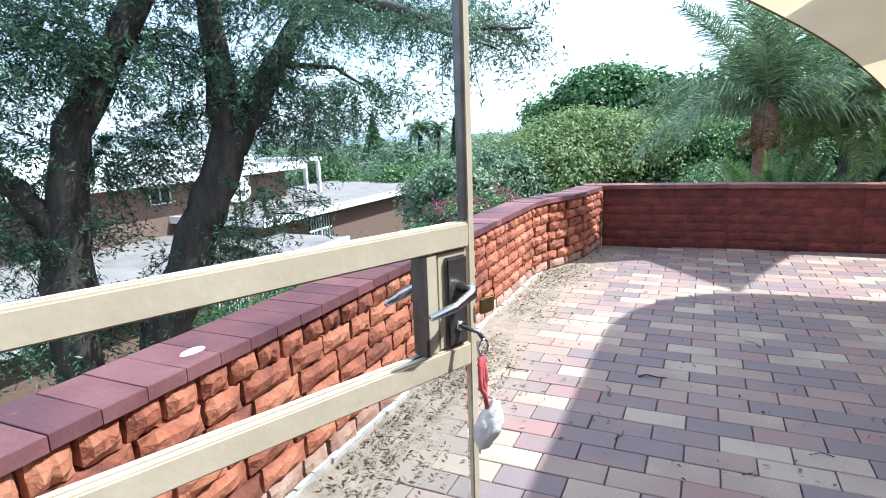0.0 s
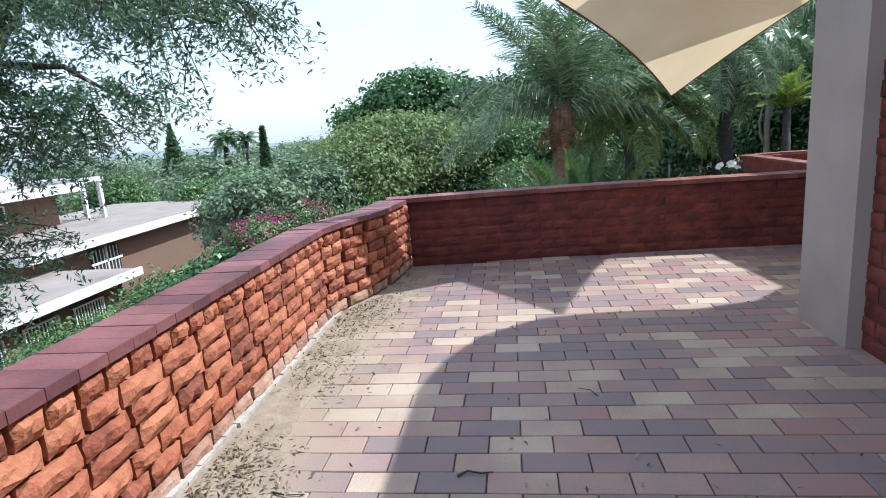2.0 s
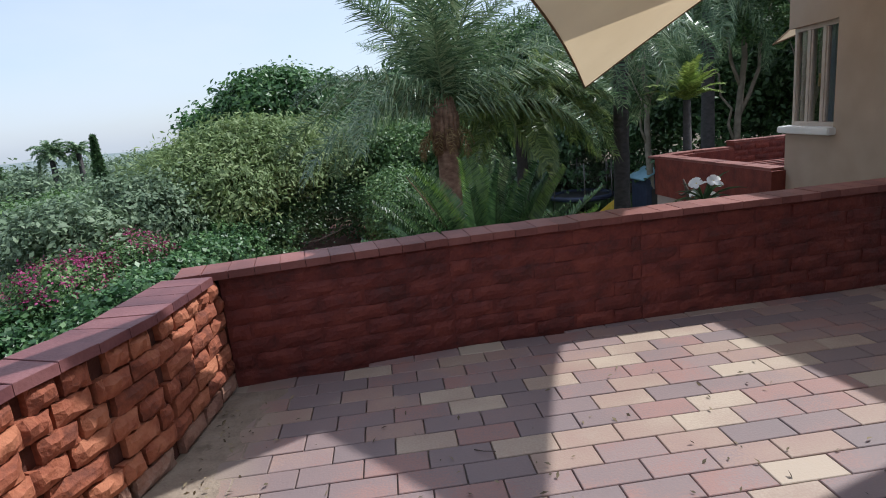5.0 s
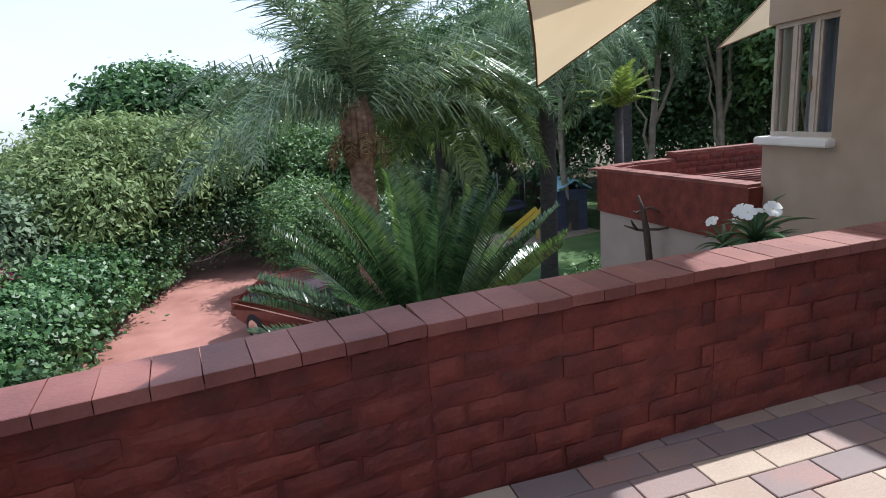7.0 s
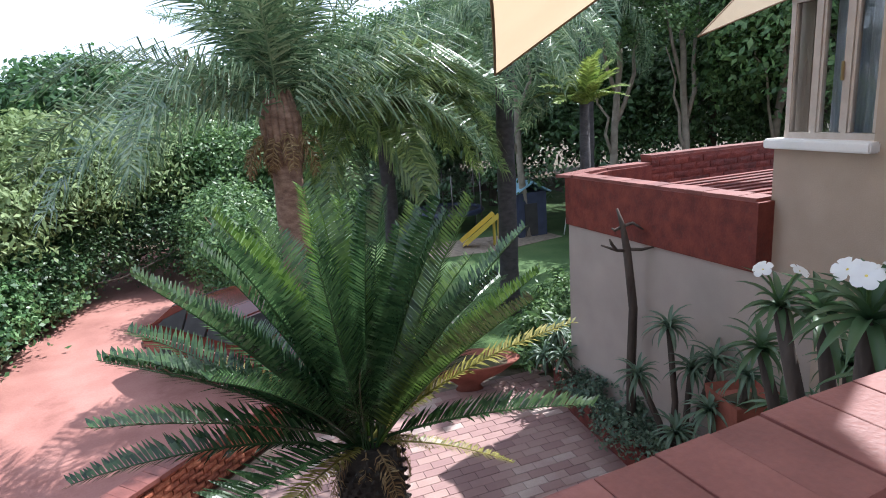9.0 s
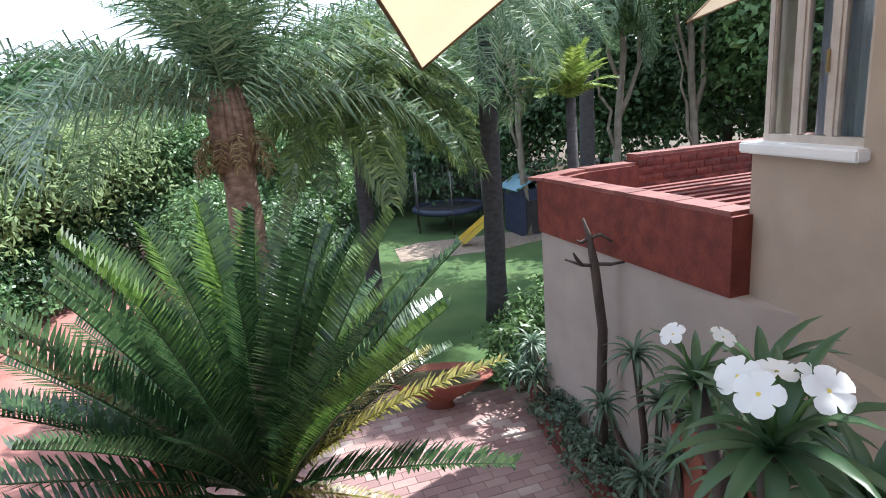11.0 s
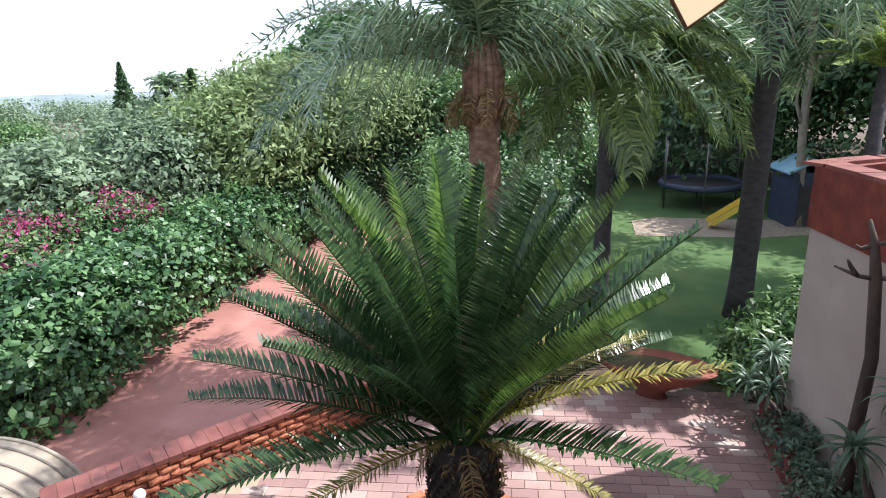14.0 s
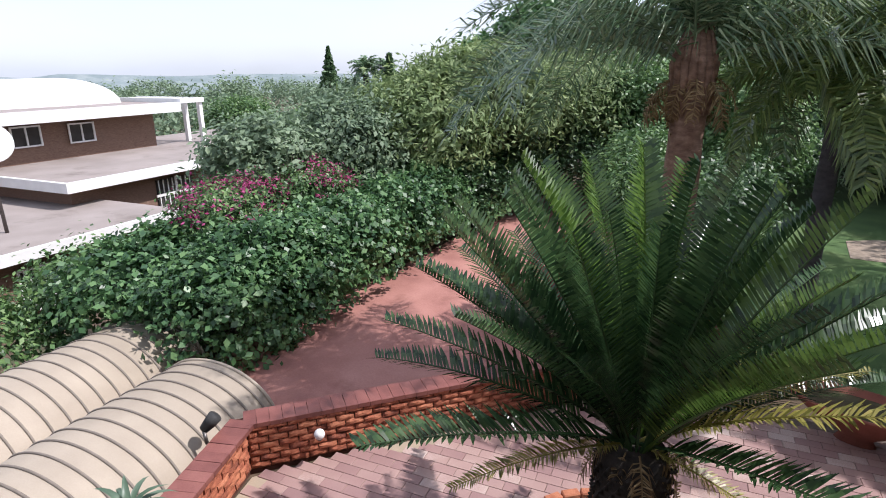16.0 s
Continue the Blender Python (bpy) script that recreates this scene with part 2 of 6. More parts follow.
M["leaf_grey"] = leafy("grey_green_foliage", (0.104, 0.155, 0.092), (0.165, 0.24, 0.135), (0.28, 0.36, 0.22), rough=0.6, spread=0.45)
M["leaf_acacia"] = leafy("feathery_acacia_foliage", (0.043, 0.085, 0.052), (0.085, 0.155, 0.088), (0.17, 0.26, 0.145))
M["bloom"] = leafy("magenta_bougainvillea", (0.25, 0.02, 0.09), (0.38, 0.04, 0.16), (0.5, 0.1, 0.26), rough=0.6)
M["petal"] = shader("white_petal", [(0.2, (0.78, 0.78, 0.75)), (0.8, (0.86, 0.86, 0.84))], scale=12, rough=0.5, bump=0.05, through_light=0.25)
M["petal_eye"] = shader("yellow_flower_throat", [(0.2, (0.6, 0.45, 0.06)), (0.8, (0.75, 0.6, 0.1))], scale=12, rough=0.6, bump=0)
M["glass"] = bpy.data.materials.new("clear_glass")
M["glass"].use_nodes = True
gn = M["glass"].node_tree
gb = gn.nodes["Principled BSDF"]
gb.inputs["Transmission Weight"].default_value, gb.inputs["Roughness"].default_value, gb.inputs["IOR"].default_value = 1.0, 0.0, 1.12
gb.inputs["Base Color"].default_value = (0.80, 0.84, 0.86, 1)
M["window_glass"] = M["glass"].copy()
M["window_glass"].name = "reflecting_window_glass"
M["window_glass"].node_tree.nodes["Principled BSDF"].inputs["IOR"].default_value = 1.5
M["dark"] = shader("unlit_interior", [(0.2, (0.03, 0.028, 0.026)), (0.8, (0.06, 0.055, 0.05))], scale=3, rough=0.9, bump=0)
M["curtain"] = shader("pale_blue_curtain", [(0.2, (0.42, 0.46, 0.55)), (0.8, (0.6, 0.64, 0.72))], scale=9, rough=0.9, bump=0.6, stretch=(6, 6, 0.2))
M["roof_sheet"] = shader("cream_corrugated_roof", [(0.2, (0.32, 0.265, 0.205)), (0.8, (0.41, 0.345, 0.27))], scale=2, rough=0.7, bump=0.2)
M["roof_rib"] = shader("grey_roof_strap", [(0.2, (0.16, 0.135, 0.11)), (0.8, (0.24, 0.2, 0.165))], scale=6, rough=0.8)
M["felt"] = shader("grey_brown_roofing_felt", [(0.2, (0.22, 0.185, 0.165)), (0.8, (0.32, 0.275, 0.25))], scale=0.8, rough=0.9, bump=0.3, stain=(0.17, 0.14, 0.12), stain_scale=0.5)
M["face_brick"] = shader("brown_face_brick", [(0.2, (0.13, 0.075, 0.055)), (0.8, (0.26, 0.165, 0.12))], scale=9, rough=0.9, bump=0.5, fine=30, stretch=(1, 1, 4))
M["car"] = shader("dark_red_car_paint", [(0.2, (0.11, 0.018, 0.014)), (0.8, (0.17, 0.03, 0.022))], scale=3, rough=0.25, bump=0)
M["rubber"] = shader("black_rubber", [(0.2, (0.015, 0.015, 0.015)), (0.8, (0.04, 0.04, 0.04))], scale=9, rough=0.8)
M["terracotta"] = shader("terracotta_pot", [(0.2, (0.20, 0.06, 0.04)), (0.8, (0.32, 0.11, 0.075))], scale=5, rough=0.8, bump=0.3)
M["yellow"] = shader("yellow_plastic", [(0.2, (0.55, 0.38, 0.05)), (0.8, (0.68, 0.5, 0.09))], scale=4, rough=0.4, bump=0)
M["blue_roof"] = shader("pale_blue_sheet", [(0.2, (0.20, 0.38, 0.48)), (0.8, (0.32, 0.5, 0.58))], scale=4, rough=0.6, bump=0)
M["gravel"] = shader("pale_gravel", [(0.2, (0.16, 0.15, 0.14)), (0.8, (0.5, 0.48, 0.45))], scale=26, rough=0.9, bump=1.0, vary="island", spread=0.8)
M["cloth_red"] = shader("red_cord", [(0.2, (0.35, 0.05, 0.06)), (0.8, (0.5, 0.1, 0.1))], scale=30, rough=0.9)
M["plastic_bag"] = shader("white_plastic_bag", [(0.2, (0.70, 0.66, 0.62)), (0.8, (0.82, 0.79, 0.76))], scale=14, rough=0.35, bump=0.8, through_light=0.2)
# distance haze is mixed into the ridge's pale blue-grey colour
M["hill"] = shader("haze_tinted_wooded_hill", [(0.2, (0.13, 0.17, 0.17)), (0.5, (0.18, 0.22, 0.22)), (0.8, (0.27, 0.30, 0.29))], scale=0.09, rough=1.0, bump=0, fine=0.6)
M["litter"] = shader("dry_leaf_litter", [(0.2, (0.09, 0.07, 0.04)), (0.5, (0.18, 0.135, 0.075)), (0.8, (0.29, 0.23, 0.14))], scale=5, rough=0.9, bump=0, vary="island", spread=0.9)
M["leaf_succulent"] = leafy("dull_green_succulent_leaf", (0.035, 0.075, 0.035), (0.062, 0.125, 0.055), (0.12, 0.21, 0.09), rough=0.4)
M["aloe"] = leafy("blue_green_aloe", (0.06, 0.105, 0.07), (0.11, 0.175, 0.115), (0.19, 0.26, 0.17), rough=0.4)


# ---- mesh helpers ----
def mesh_of(name, verts, faces, mats=None, index=None, smooth=False):
    me = bpy.data.meshes.new(name)
    me.from_pydata([tuple(v) for v in verts], [], faces)
    for m in mats or []:
        me.materials.append(m)
    if index is not None:
        me.polygons.foreach_set("material_index", np.asarray(index, dtype=np.int32))
    if smooth:
        me.polygons.foreach_set("use_smooth", np.ones(len(me.polygons), dtype=bool))
    me.update()
    return me


def put(name, me, parent=None, m=None, label=""):
    ob = new(name, me)
    if m is not None:
        ob.matrix_basis = m
    if parent is not None:
        ob.parent = parent
    if label:
        ob["label"] = label
    return ob


def part(name, bm, material, parent, label="", smooth=False):
    """Links a bmesh as one mesh object under a thing or a part."""
    me = bpy.data.meshes.new(name)
    bm.to_mesh(me)
    bm.free()
    me.materials.append(material)
    if smooth:
        me.polygons.foreach_set("use_smooth", np.ones(len(me.polygons), dtype=bool))
    return put(name, me, parent, None, label)


def boxes(*items, bevel=0.0):
    """A bmesh of boxes (x0, y0, z0, x1, y1, z1)."""
    bm = bmesh.new()
    for x0, y0, z0, x1, y1, z1 in items:
        bmesh.ops.create_cube(bm, size=1, matrix=Matrix.LocRotScale(((x0 + x1) / 2, (y0 + y1) / 2, (z0 + z1) / 2), None, (x1 - x0, y1 - y0, z1 - z0)))
    if bevel:
        bmesh.ops.bevel(bm, geom=bm.edges[:], offset=bevel, segments=2, affect="EDGES", profile=0.6)
    return bm


def beam(a, b, w, h, bevel=0.0):
    """A bar from a to b, w wide and h deep."""
    a, b = Vector(a), Vector(b)
    d = b - a
    m = Matrix.Translation((a + b) / 2) @ d.to_track_quat("X", "Z").to_matrix().to_4x4()
    bm = bmesh.new()
    bmesh.ops.create_cube(bm, size=1, matrix=m @ Matrix.Diagonal((d.length, w, h, 1)))
    if bevel:
        bmesh.ops.bevel(bm, geom=bm.edges[:], offset=bevel, segments=2, affect="EDGES")
    return bm


def prism(outline, z0, z1):
    """A bmesh of an upright prism over an outline of (x, y)."""
    bm = bmesh.new()
    lo = [bm.verts.new((x, y, z0)) for x, y in outline]
    hi = [bm.verts.new((x, y, z1)) for x, y in outline]
    n = len(outline)
    bm.faces.new(hi)
    bm.faces.new(lo[::-1])
    for k in range(n):
        bm.faces.new((lo[k], lo[(k + 1) % n], hi[(k + 1) % n], hi[k]))
    bmesh.ops.recalc_face_normals(bm, faces=bm.faces[:])
    return bm


def lathe(rings, sides=20, x=0, y=0):
    """A bmesh turned from (radius, z) rings."""
    bm = bmesh.new()
    rows = [[bm.verts.new((x + r * math.cos(2 * math.pi * k / sides), y + r * math.sin(2 * math.pi * k / sides), z)) for k in range(sides)] for r, z in rings]
    for a, b in zip(rows, rows[1:]):
        for k in range(sides):
            bm.faces.new((a[k], a[(k + 1) % sides], b[(k + 1) % sides], b[k]))
    bm.faces.new(rows[0][::-1])
    bm.faces.new(rows[-1])
    return bm


def tube_data(points, radii, sides=8):
    """Verts and faces of a tapering tube along points."""
    pts = [Vector(p) for p in points]
    verts, faces = [], []
    for k, p in enumerate(pts):
        d = (pts[min(k + 1, len(pts) - 1)] - pts[max(k - 1, 0)]).normalized()
        u = d.cross(Vector((0.31, 0.95, 0.05))).normalized()
        w = d.cross(u)
        for s in range(sides):
            a = 2 * math.pi * s / sides
            verts.append(p + (u * math.cos(a) + w * math.sin(a)) * radii[k])
    for k in range(len(pts) - 1):
        for s in range(sides):
            a, b = k * sides + s, k * sides + (s + 1) % sides
            faces.append((a, b, b + sides, a + sides))
    faces.append(tuple(range(sides))[::-1])
    faces.append(tuple(range((len(pts) - 1) * sides, len(pts) * sides)))
    return verts, faces


def join_data(items):
    verts, faces = [], []
    for v, f in items:
        o = len(verts)
        verts += v
        faces += [tuple(k + o for k in q) for q in f]
    return verts, faces


def tube(name, points, radii, material, parent, sides=8, label=""):
    v, f = tube_data(points, radii, sides)
    return put(name, mesh_of(name, v, f, [material], smooth=True), parent, None, label)


def quads_mesh(name, P, material):
    """A mesh of loose quads from an array (n, 4, 3)."""
    n = len(P)
    me = bpy.data.meshes.new(name)
    me.vertices.add(n * 4)
    me.vertices.foreach_set("co", np.ascontiguousarray(P, dtype=np.float32).ravel())
    me.loops.add(n * 4)
    me.loops.foreach_set("vertex_index", np.arange(n * 4, dtype=np.int32))
    me.polygons.add(n)
    me.polygons.foreach_set("loop_start", np.arange(0, n * 4, 4, dtype=np.int32))
    me.polygons.foreach_set("loop_total", np.full(n, 4, dtype=np.int32))
    me.materials.append(material)
    me.update(calc_edges=True)
    return me


def leaf_quads(rng, centres, size, slim=0.55, up=0.4, outward=None, droop=0.0):
    """Rhombic leaves at the centres, with random turns biased to face up and outward."""
    n = len(centres)
    nrm = rng.normal(size=(n, 3))
    nrm[:, 2] += up * 2
    if outward is not None:
        nrm += outward * 1.2
    nrm /= np.linalg.norm(nrm, axis=1)[:, None]
    a = rng.normal(size=(n, 3))
    a[:, 2] -= droop * 2
    a -= (a * nrm).sum(1)[:, None] * nrm
    a /= np.linalg.norm(a, axis=1)[:, None]
    b = np.cross(nrm, a)
    L = (size * rng.uniform(0.6, 1.35, n))[:, None]
    a, b = a * L / 2, b * L * slim / 2
    bend = nrm * L * 0.08
    return np.stack([centres - a, centres + b * 0.9 + bend, centres + a, centres - b * 0.9 + bend], axis=1)


def clump_cloud(rng, blobs, clumps, per, clump_r, size, slim=0.55, up=0.4, droop=0.0, shell=0.75):
    """Leaves in clumps that cover the lumpy blobs (x, y, z, rx, ry, rz)."""
    vol = np.array([b[3] * b[4] + b[4] * b[5] + b[3] * b[5] for b in blobs])
    share = rng.choice(len(blobs), size=clumps, p=vol / vol.sum())
    B = np.array(blobs)[share]
    d = rng.normal(size=(clumps, 3))
    d /= np.linalg.norm(d, axis=1)[:, None]
    d[:, 2] = np.where(d[:, 2] < -0.35, -d[:, 2], d[:, 2])
    r = rng.uniform(shell, 1.08, clumps)[:, None]
    C = B[:, :3] + d * B[:, 3:] * r
    k = np.repeat(np.arange(clumps), per)
    off = rng.normal(size=(clumps * per, 3)) * clump_r * rng.uniform(0.5, 1.3, clumps)[k][:, None]
    return leaf_quads(rng, C[k] + off * np.array([1, 1, 0.7]), size, slim, up, d[k], droop)


def thing(name, label, category, m=None, group="", kind=""):
    ob = new(name)
    ob.empty_display_size = 0.1
    if m is not None:
        ob.matrix_basis = m
    return tagged(ob, label, category, group, kind)


# ---- setting: ground and terrace ----
GZ = -2.8
rng = np.random.default_rng(7)
rnd = random.Random(5)


def ground_height(x, y):
    far = max(0.0, math.hypot(x, y - 10) - 30)
    return GZ - 0.06 - min(far * 0.03, 9.0) - max(0.0, min(1.0, (-6.5 - x) / 5)) * 2.2


xs = sorted(set([-900, -500, -300, -180, -120] + list(range(-80, 81, 5)) + [120, 180, 300, 500, 900]))
ys = sorted(set([-900, -500, -300, -150, -80, -40] + list(range(-20, 101, 5)) + [140, 200, 320, 520, 900]))
gv = [(x, y, ground_height(x, y)) for y in ys for x in xs]
gf = [(j * len(xs) + i, j * len(xs) + i + 1, (j + 1) * len(xs) + i + 1, (j + 1) * len(xs) + i) for j in range(len(ys) - 1) for i in range(len(xs) - 1)]
tagged(put("ground", mesh_of("ground", gv, gf, [M["soil"]], smooth=True)), "dark garden soil between the plants", "ground", kind="structure")


def sheet(name, outline, z, material, label, category):
    bm = prism(outline, z - 0.05, z)
    return tagged(part(name, bm, material, None), label, category, kind="structure")


sheet("driveway", [(-4.6, 11.95), (-2.5, 11.6), (0.75, 14.75), (1.2, 16.5), (1.6, 25.5), (0.4, 30), (-2.4, 30), (-3.5, 23.7), (-4.2, 17), (-4.8, 13)], GZ + 0.01, M["drive"],
      "red earth driveway with tree shade", "driveway")
sheet("lawn", [(2.2, 16.3), (3.9, 15.4), (4.9, 14.9), (8.5, 16), (14, 20), (16, 34), (4, 36), (2.2, 30), (1.9, 22)], GZ + 0.0, M["grass"], "mown green lawn in patchy shade", "lawn")
sheet("sand_path", [(5.2, 22.6), (8.2, 22.3), (10.5, 22.8), (10.4, 24.0), (8.0, 24.3), (6.2, 24.6), (5.4, 24.2)], GZ + 0.012, M["sand"], "pale sandy play area beside the lawn", "path")

WY = 7.2          # inner face of the far parapet
FAR = [(-0.77, 7.2), (0.6, 7.38), (1.9, 7.47), (4.75, 7.55)]   # inner foot of the far parapet
LX = -1.15        # inner face of the long parapet
COPE = 0.74
slab = prism([(LX - 0.24, -4), (LX - 0.24, 5.95), (-1.12, 6.35), (-1.0, WY + 0.2), (0.6, 7.62), (1.9, 7.71), (4.8, 7.79), (4.9, 9.0), (9, 9.0), (9, -4)], -0.35, -0.02)
floor = tagged(part("floor", slab, M["joint"], None), "terrace floor of mixed clay pavers with sandy joints", "floor", kind="structure")
house_base = prism([(LX - 0.2, -4), (LX - 0.2, 5.95), (-1.08, 6.35), (-0.96, WY + 0.16), (0.6, 7.58), (1.9, 7.67), (4.2, 7.75), (5.15, 10.1), (9, 10.1), (9, -4)], -5.5, -0.352)
tagged(part("wall_terrace_base", house_base, M["plaster"], None), "beige plastered wall under the terrace", "wall", kind="structure")


# ---- parapets ----
def rough_brick(seed, L, D, H, rough):
    """A rock-faced brick: an uneven proud face on -y, flat back."""
    r = random.Random(seed)
    nx, nz = 5, 3
    verts, faces = [], []
    for j in range(nz + 1):
        for i in range(nx + 1):
            edge = i in (0, nx) or j in (0, nz)
            y = r.uniform(0.2, 0.7) * rough if edge else -r.uniform(0.2, 1.1) * rough
            verts.append((L * (i / nx - 0.5) + (0 if i in (0, nx) else r.uniform(-0.01, 0.01)) + (r.uniform(-0.004, 0.004) if edge else 0),
                          y, H * (j / nz) + (r.uniform(-0.005, 0.005) if edge else r.uniform(-0.006, 0.006))))
    w = nx + 1
    for j in range(nz):
        for i in range(nx):
            faces.append((j * w + i, j * w + i + 1, (j + 1) * w + i + 1, (j + 1) * w + i))
    ring = [i for i in range(w)] + [j * w + nx for j in range(1, nz + 1)] + [nz * w + i for i in range(nx - 1, -1, -1)] + [j * w for j in range(nz - 1, 0, -1)]
    o = len(verts)
    for k in ring:
        x, y, z = verts[k]
        verts.append((x, D, z))
    n = len(ring)
    for k in range(n):
        faces.append((ring[k], o + k, o + (k + 1) % n, ring[(k + 1) % n]))
    return verts, faces


def brick_set(prefix, L, D, H, rough, material, count=7):
    out = []
    for k in range(count):
        v, f = rough_brick(hash_seed(prefix) + k, L, D, H, rough)
        out.append(mesh_of("brick", v, f, [material]))
    return out


def hash_seed(s):
    return sum(ord(c) * (i + 3) for i, c in enumerate(s))


def lay_bricks(parent, a, b, z0, courses, L, H, joint, sets, first=None, shift=0.0, gap=None, heads=False):
    """Lays courses in running bond along a-b; the faces look to the right of a-b."""
    a, b = Vector((*a, 0)), Vector((*b, 0))
    d = b - a
    run = d.length
    d.normalize()
    turn = Matrix.Rotation(math.atan2(d.y, d.x), 4, "Z")
    gap = joint if gap is None else gap
    for c in range(courses):
        s = shift - ((L + gap) / 2 if c % 2 else 0)
        while s < run - 0.02:
            l_ = L
            if heads:      # mixed stretchers and headers, headers alone on top
                l_ = L * (0.46 if c == courses - 1 else rnd.choice((1.0, 1.0, 0.92, 0.8, 0.62)))
            lo, hi = max(s, 0.0), min(s + l_, run)
            if hi - lo > 0.03:
                use = first if (first and c == 0) else sets
                me = use[rnd.randrange(len(use))]
                p = a + d * ((lo + hi) / 2) + Vector((0, 0, z0 + c * (H + joint) + rnd.uniform(-0.003, 0.003)))
                m = Matrix.Translation(p) @ turn @ Matrix.Rotation(radians(rnd.uniform(-0.8, 0.8)), 4, "Y")
                m = m @ Matrix.Translation((0, rnd.uniform(-0.006, 0.006), 0)) @ Matrix.Diagonal(((hi - lo) / L, 1, 1, 1))
                put("brick", me, parent, m)
            s += l_ + gap


def cope(parent, a, b, out_w, z, W, T, mesh_list, back=0.03, skew0=0.0):
    """Coping tiles along a-b, from the inner edge outwards (to the left of a-b)."""
    a, b = Vector((*a, 0)), Vector((*b, 0))
    d = b - a
    n = max(1, round(d.length / W))
    step = d.length / n
    turn = Matrix.Rotation(math.atan2(d.y, d.x), 4, "Z")
    for k in range(n):
        p = a + d.normalized() * (step * (k + 0.5)) + Vector((0, 0, z - T + rnd.uniform(-0.002, 0.002)))
        put("coping_tile", mesh_list[k % len(mesh_list)], parent, Matrix.Translation(p) @ turn @ Matrix.Rotation(radians(rnd.uniform(-0.5, 0.5)), 4, "Z") @ Matrix.Diagonal((step - 0.0035, out_w, T, 1)))


def tile_mesh(material, e=0.06):
    bm = boxes((-0.5, 0, 0, 0.5, 1, 1))
    bmesh.ops.bevel(bm, geom=[x for x in bm.edges if all(v.co.z > 0.9 for v in x.verts)], offset=e / 2, segments=2, affect="EDGES")
    me = bpy.data.meshes.new("coping_tile")
    bm.to_mesh(me)
    bm.free()
    me.materials.append(material)
    return me


COPE_DARK = [tile_mesh(M["coping_dark"], 0.03), tile_mesh(M["coping_dark"], 0.025)]
COPE_RED = [tile_mesh(M["coping"], 0.03), tile_mesh(M["coping"], 0.025)]
BRICKS = brick_set("rock", 0.255, 0.09, 0.092, 0.02, M["brick"], 12)
BRICKS_RED = brick_set("red", 0.255, 0.09, 0.088, 0.006, M["brick_red"], 10)
BRICKS_PALE = brick_set("pale", 0.255, 0.09, 0.088, 0.016, M["brick_pale"])
BEND = [(LX, -2.0), (LX, 5.5), (-1.09, 5.8), (-0.95, 6.12), (-0.85, 6.45), (-0.77, WY)]


def core(outline, z0, z1, name, label):
    return tagged(part(name, prism(outline, z0, z1), M["mortar"], None), label, "wall", kind="structure")


wall_left = core([(x - 0.042, y + 0.016) for x, y in BEND] + [(-0.80, WY + 0.13), (-1.0, WY + 0.13), (-1.09, 6.5), (-1.17, 6.2), (-1.3, 5.9), (LX - 0.24, 5.56), (LX - 0.24, -2.0)],
                 -0.35, 0.692, "wall_west", "low parapet of rough orange rock-faced brick")
wall_far = tagged(part("wall_north", prism([(x, y + 0.007) for x, y in FAR] + [(x, y + 0.19) for x, y in FAR[::-1]], -0.35, 0.692), M["brick_red"], None), "low parapet of dark red painted brick", "wall", kind="structure")
for a, b in zip(BEND, BEND[1:]):
    lay_bricks(wall_left, a, b, 0.008, 7, 0.25, 0.088, 0.0095, BRICKS, BRICKS_PALE, 0.05, 0.024, True)
for a, b in zip(FAR, FAR[1:]):
    lay_bricks(wall_far, a, b, 0.008, 7, 0.266, 0.088, 0.0095, BRICKS_RED, None, 0.0)
for k, (a, b) in enumerate(zip(BEND, BEND[1:])):
    cope(wall_left, (a[0] + 0.015, a[1]), (b[0] + 0.015, min(b[1], 7.06)), 0.29, COPE - 0.003 * (k % 2), 0.145, 0.045, COPE_DARK)
for a, b in zip([(-0.98, WY - 0.06)] + FAR[1:], FAR[1:]):
    cope(wall_far, (a[0], a[1] - 0.035), (b[0], b[1] - 0.035), 0.262, COPE + 0.004, 0.145, 0.045, COPE_RED)
# plaster fillet along the foot of the long parapet
fil = []
for k in range(60):
    y = -1.5 + k * 0.121
    fil.append((LX + 0.002, y, 0.0, LX + 0.022 + rnd.uniform(0, 0.024), y + 0.125, 0.022 + rnd.uniform(0, 0.016)))
tagged(part("trim", boxes(*fil), M["fillet"], None), "pale mortar fillet along the parapet foot", "trim", kind="structure")


# sand swept against the foot of the long parapet, thinning to nothing
sv, sf = [], []
SN, SK = 150, 16
for i in range(SN + 1):
    y = 0.2 + 6.9 * i / SN
    x0 = float(np.interp(y, [q[1] for q in BEND], [q[0] for q in BEND])) + 0.004
    reach = 0.40 + 0.26 * noise.noise(Vector((y * 1.3, 2.0, 0))) + 0.12 * noise.noise(Vector((y * 5.0, 7.0, 0))) + 0.18 * max(0.0, 1 - y / 3.5)
    for k in range(SK + 1):
        u = k / SK
        bump = 0.006 * noise.noise(Vector((y * 9, u * 6, 1.0))) + 0.003 * noise.noise(Vector((y * 30, u * 20, 4.0)))
        sv.append((x0 + reach * u, y, 0.010 * (1 - u) ** 1.2 + bump * (1 - u) - 0.004 * u + 0.0012))
for i in range(SN):
    for k in range(SK):
        q = i * (SK + 1) + k
        sf.append((q, q + 1, q + SK + 2, q + SK + 1))
tagged(put("sand_drift", mesh_of("sand_drift", sv, sf, [M["sand"]], smooth=True)), "thin drift of pale sand against the parapet foot", "sand", kind="stuff")


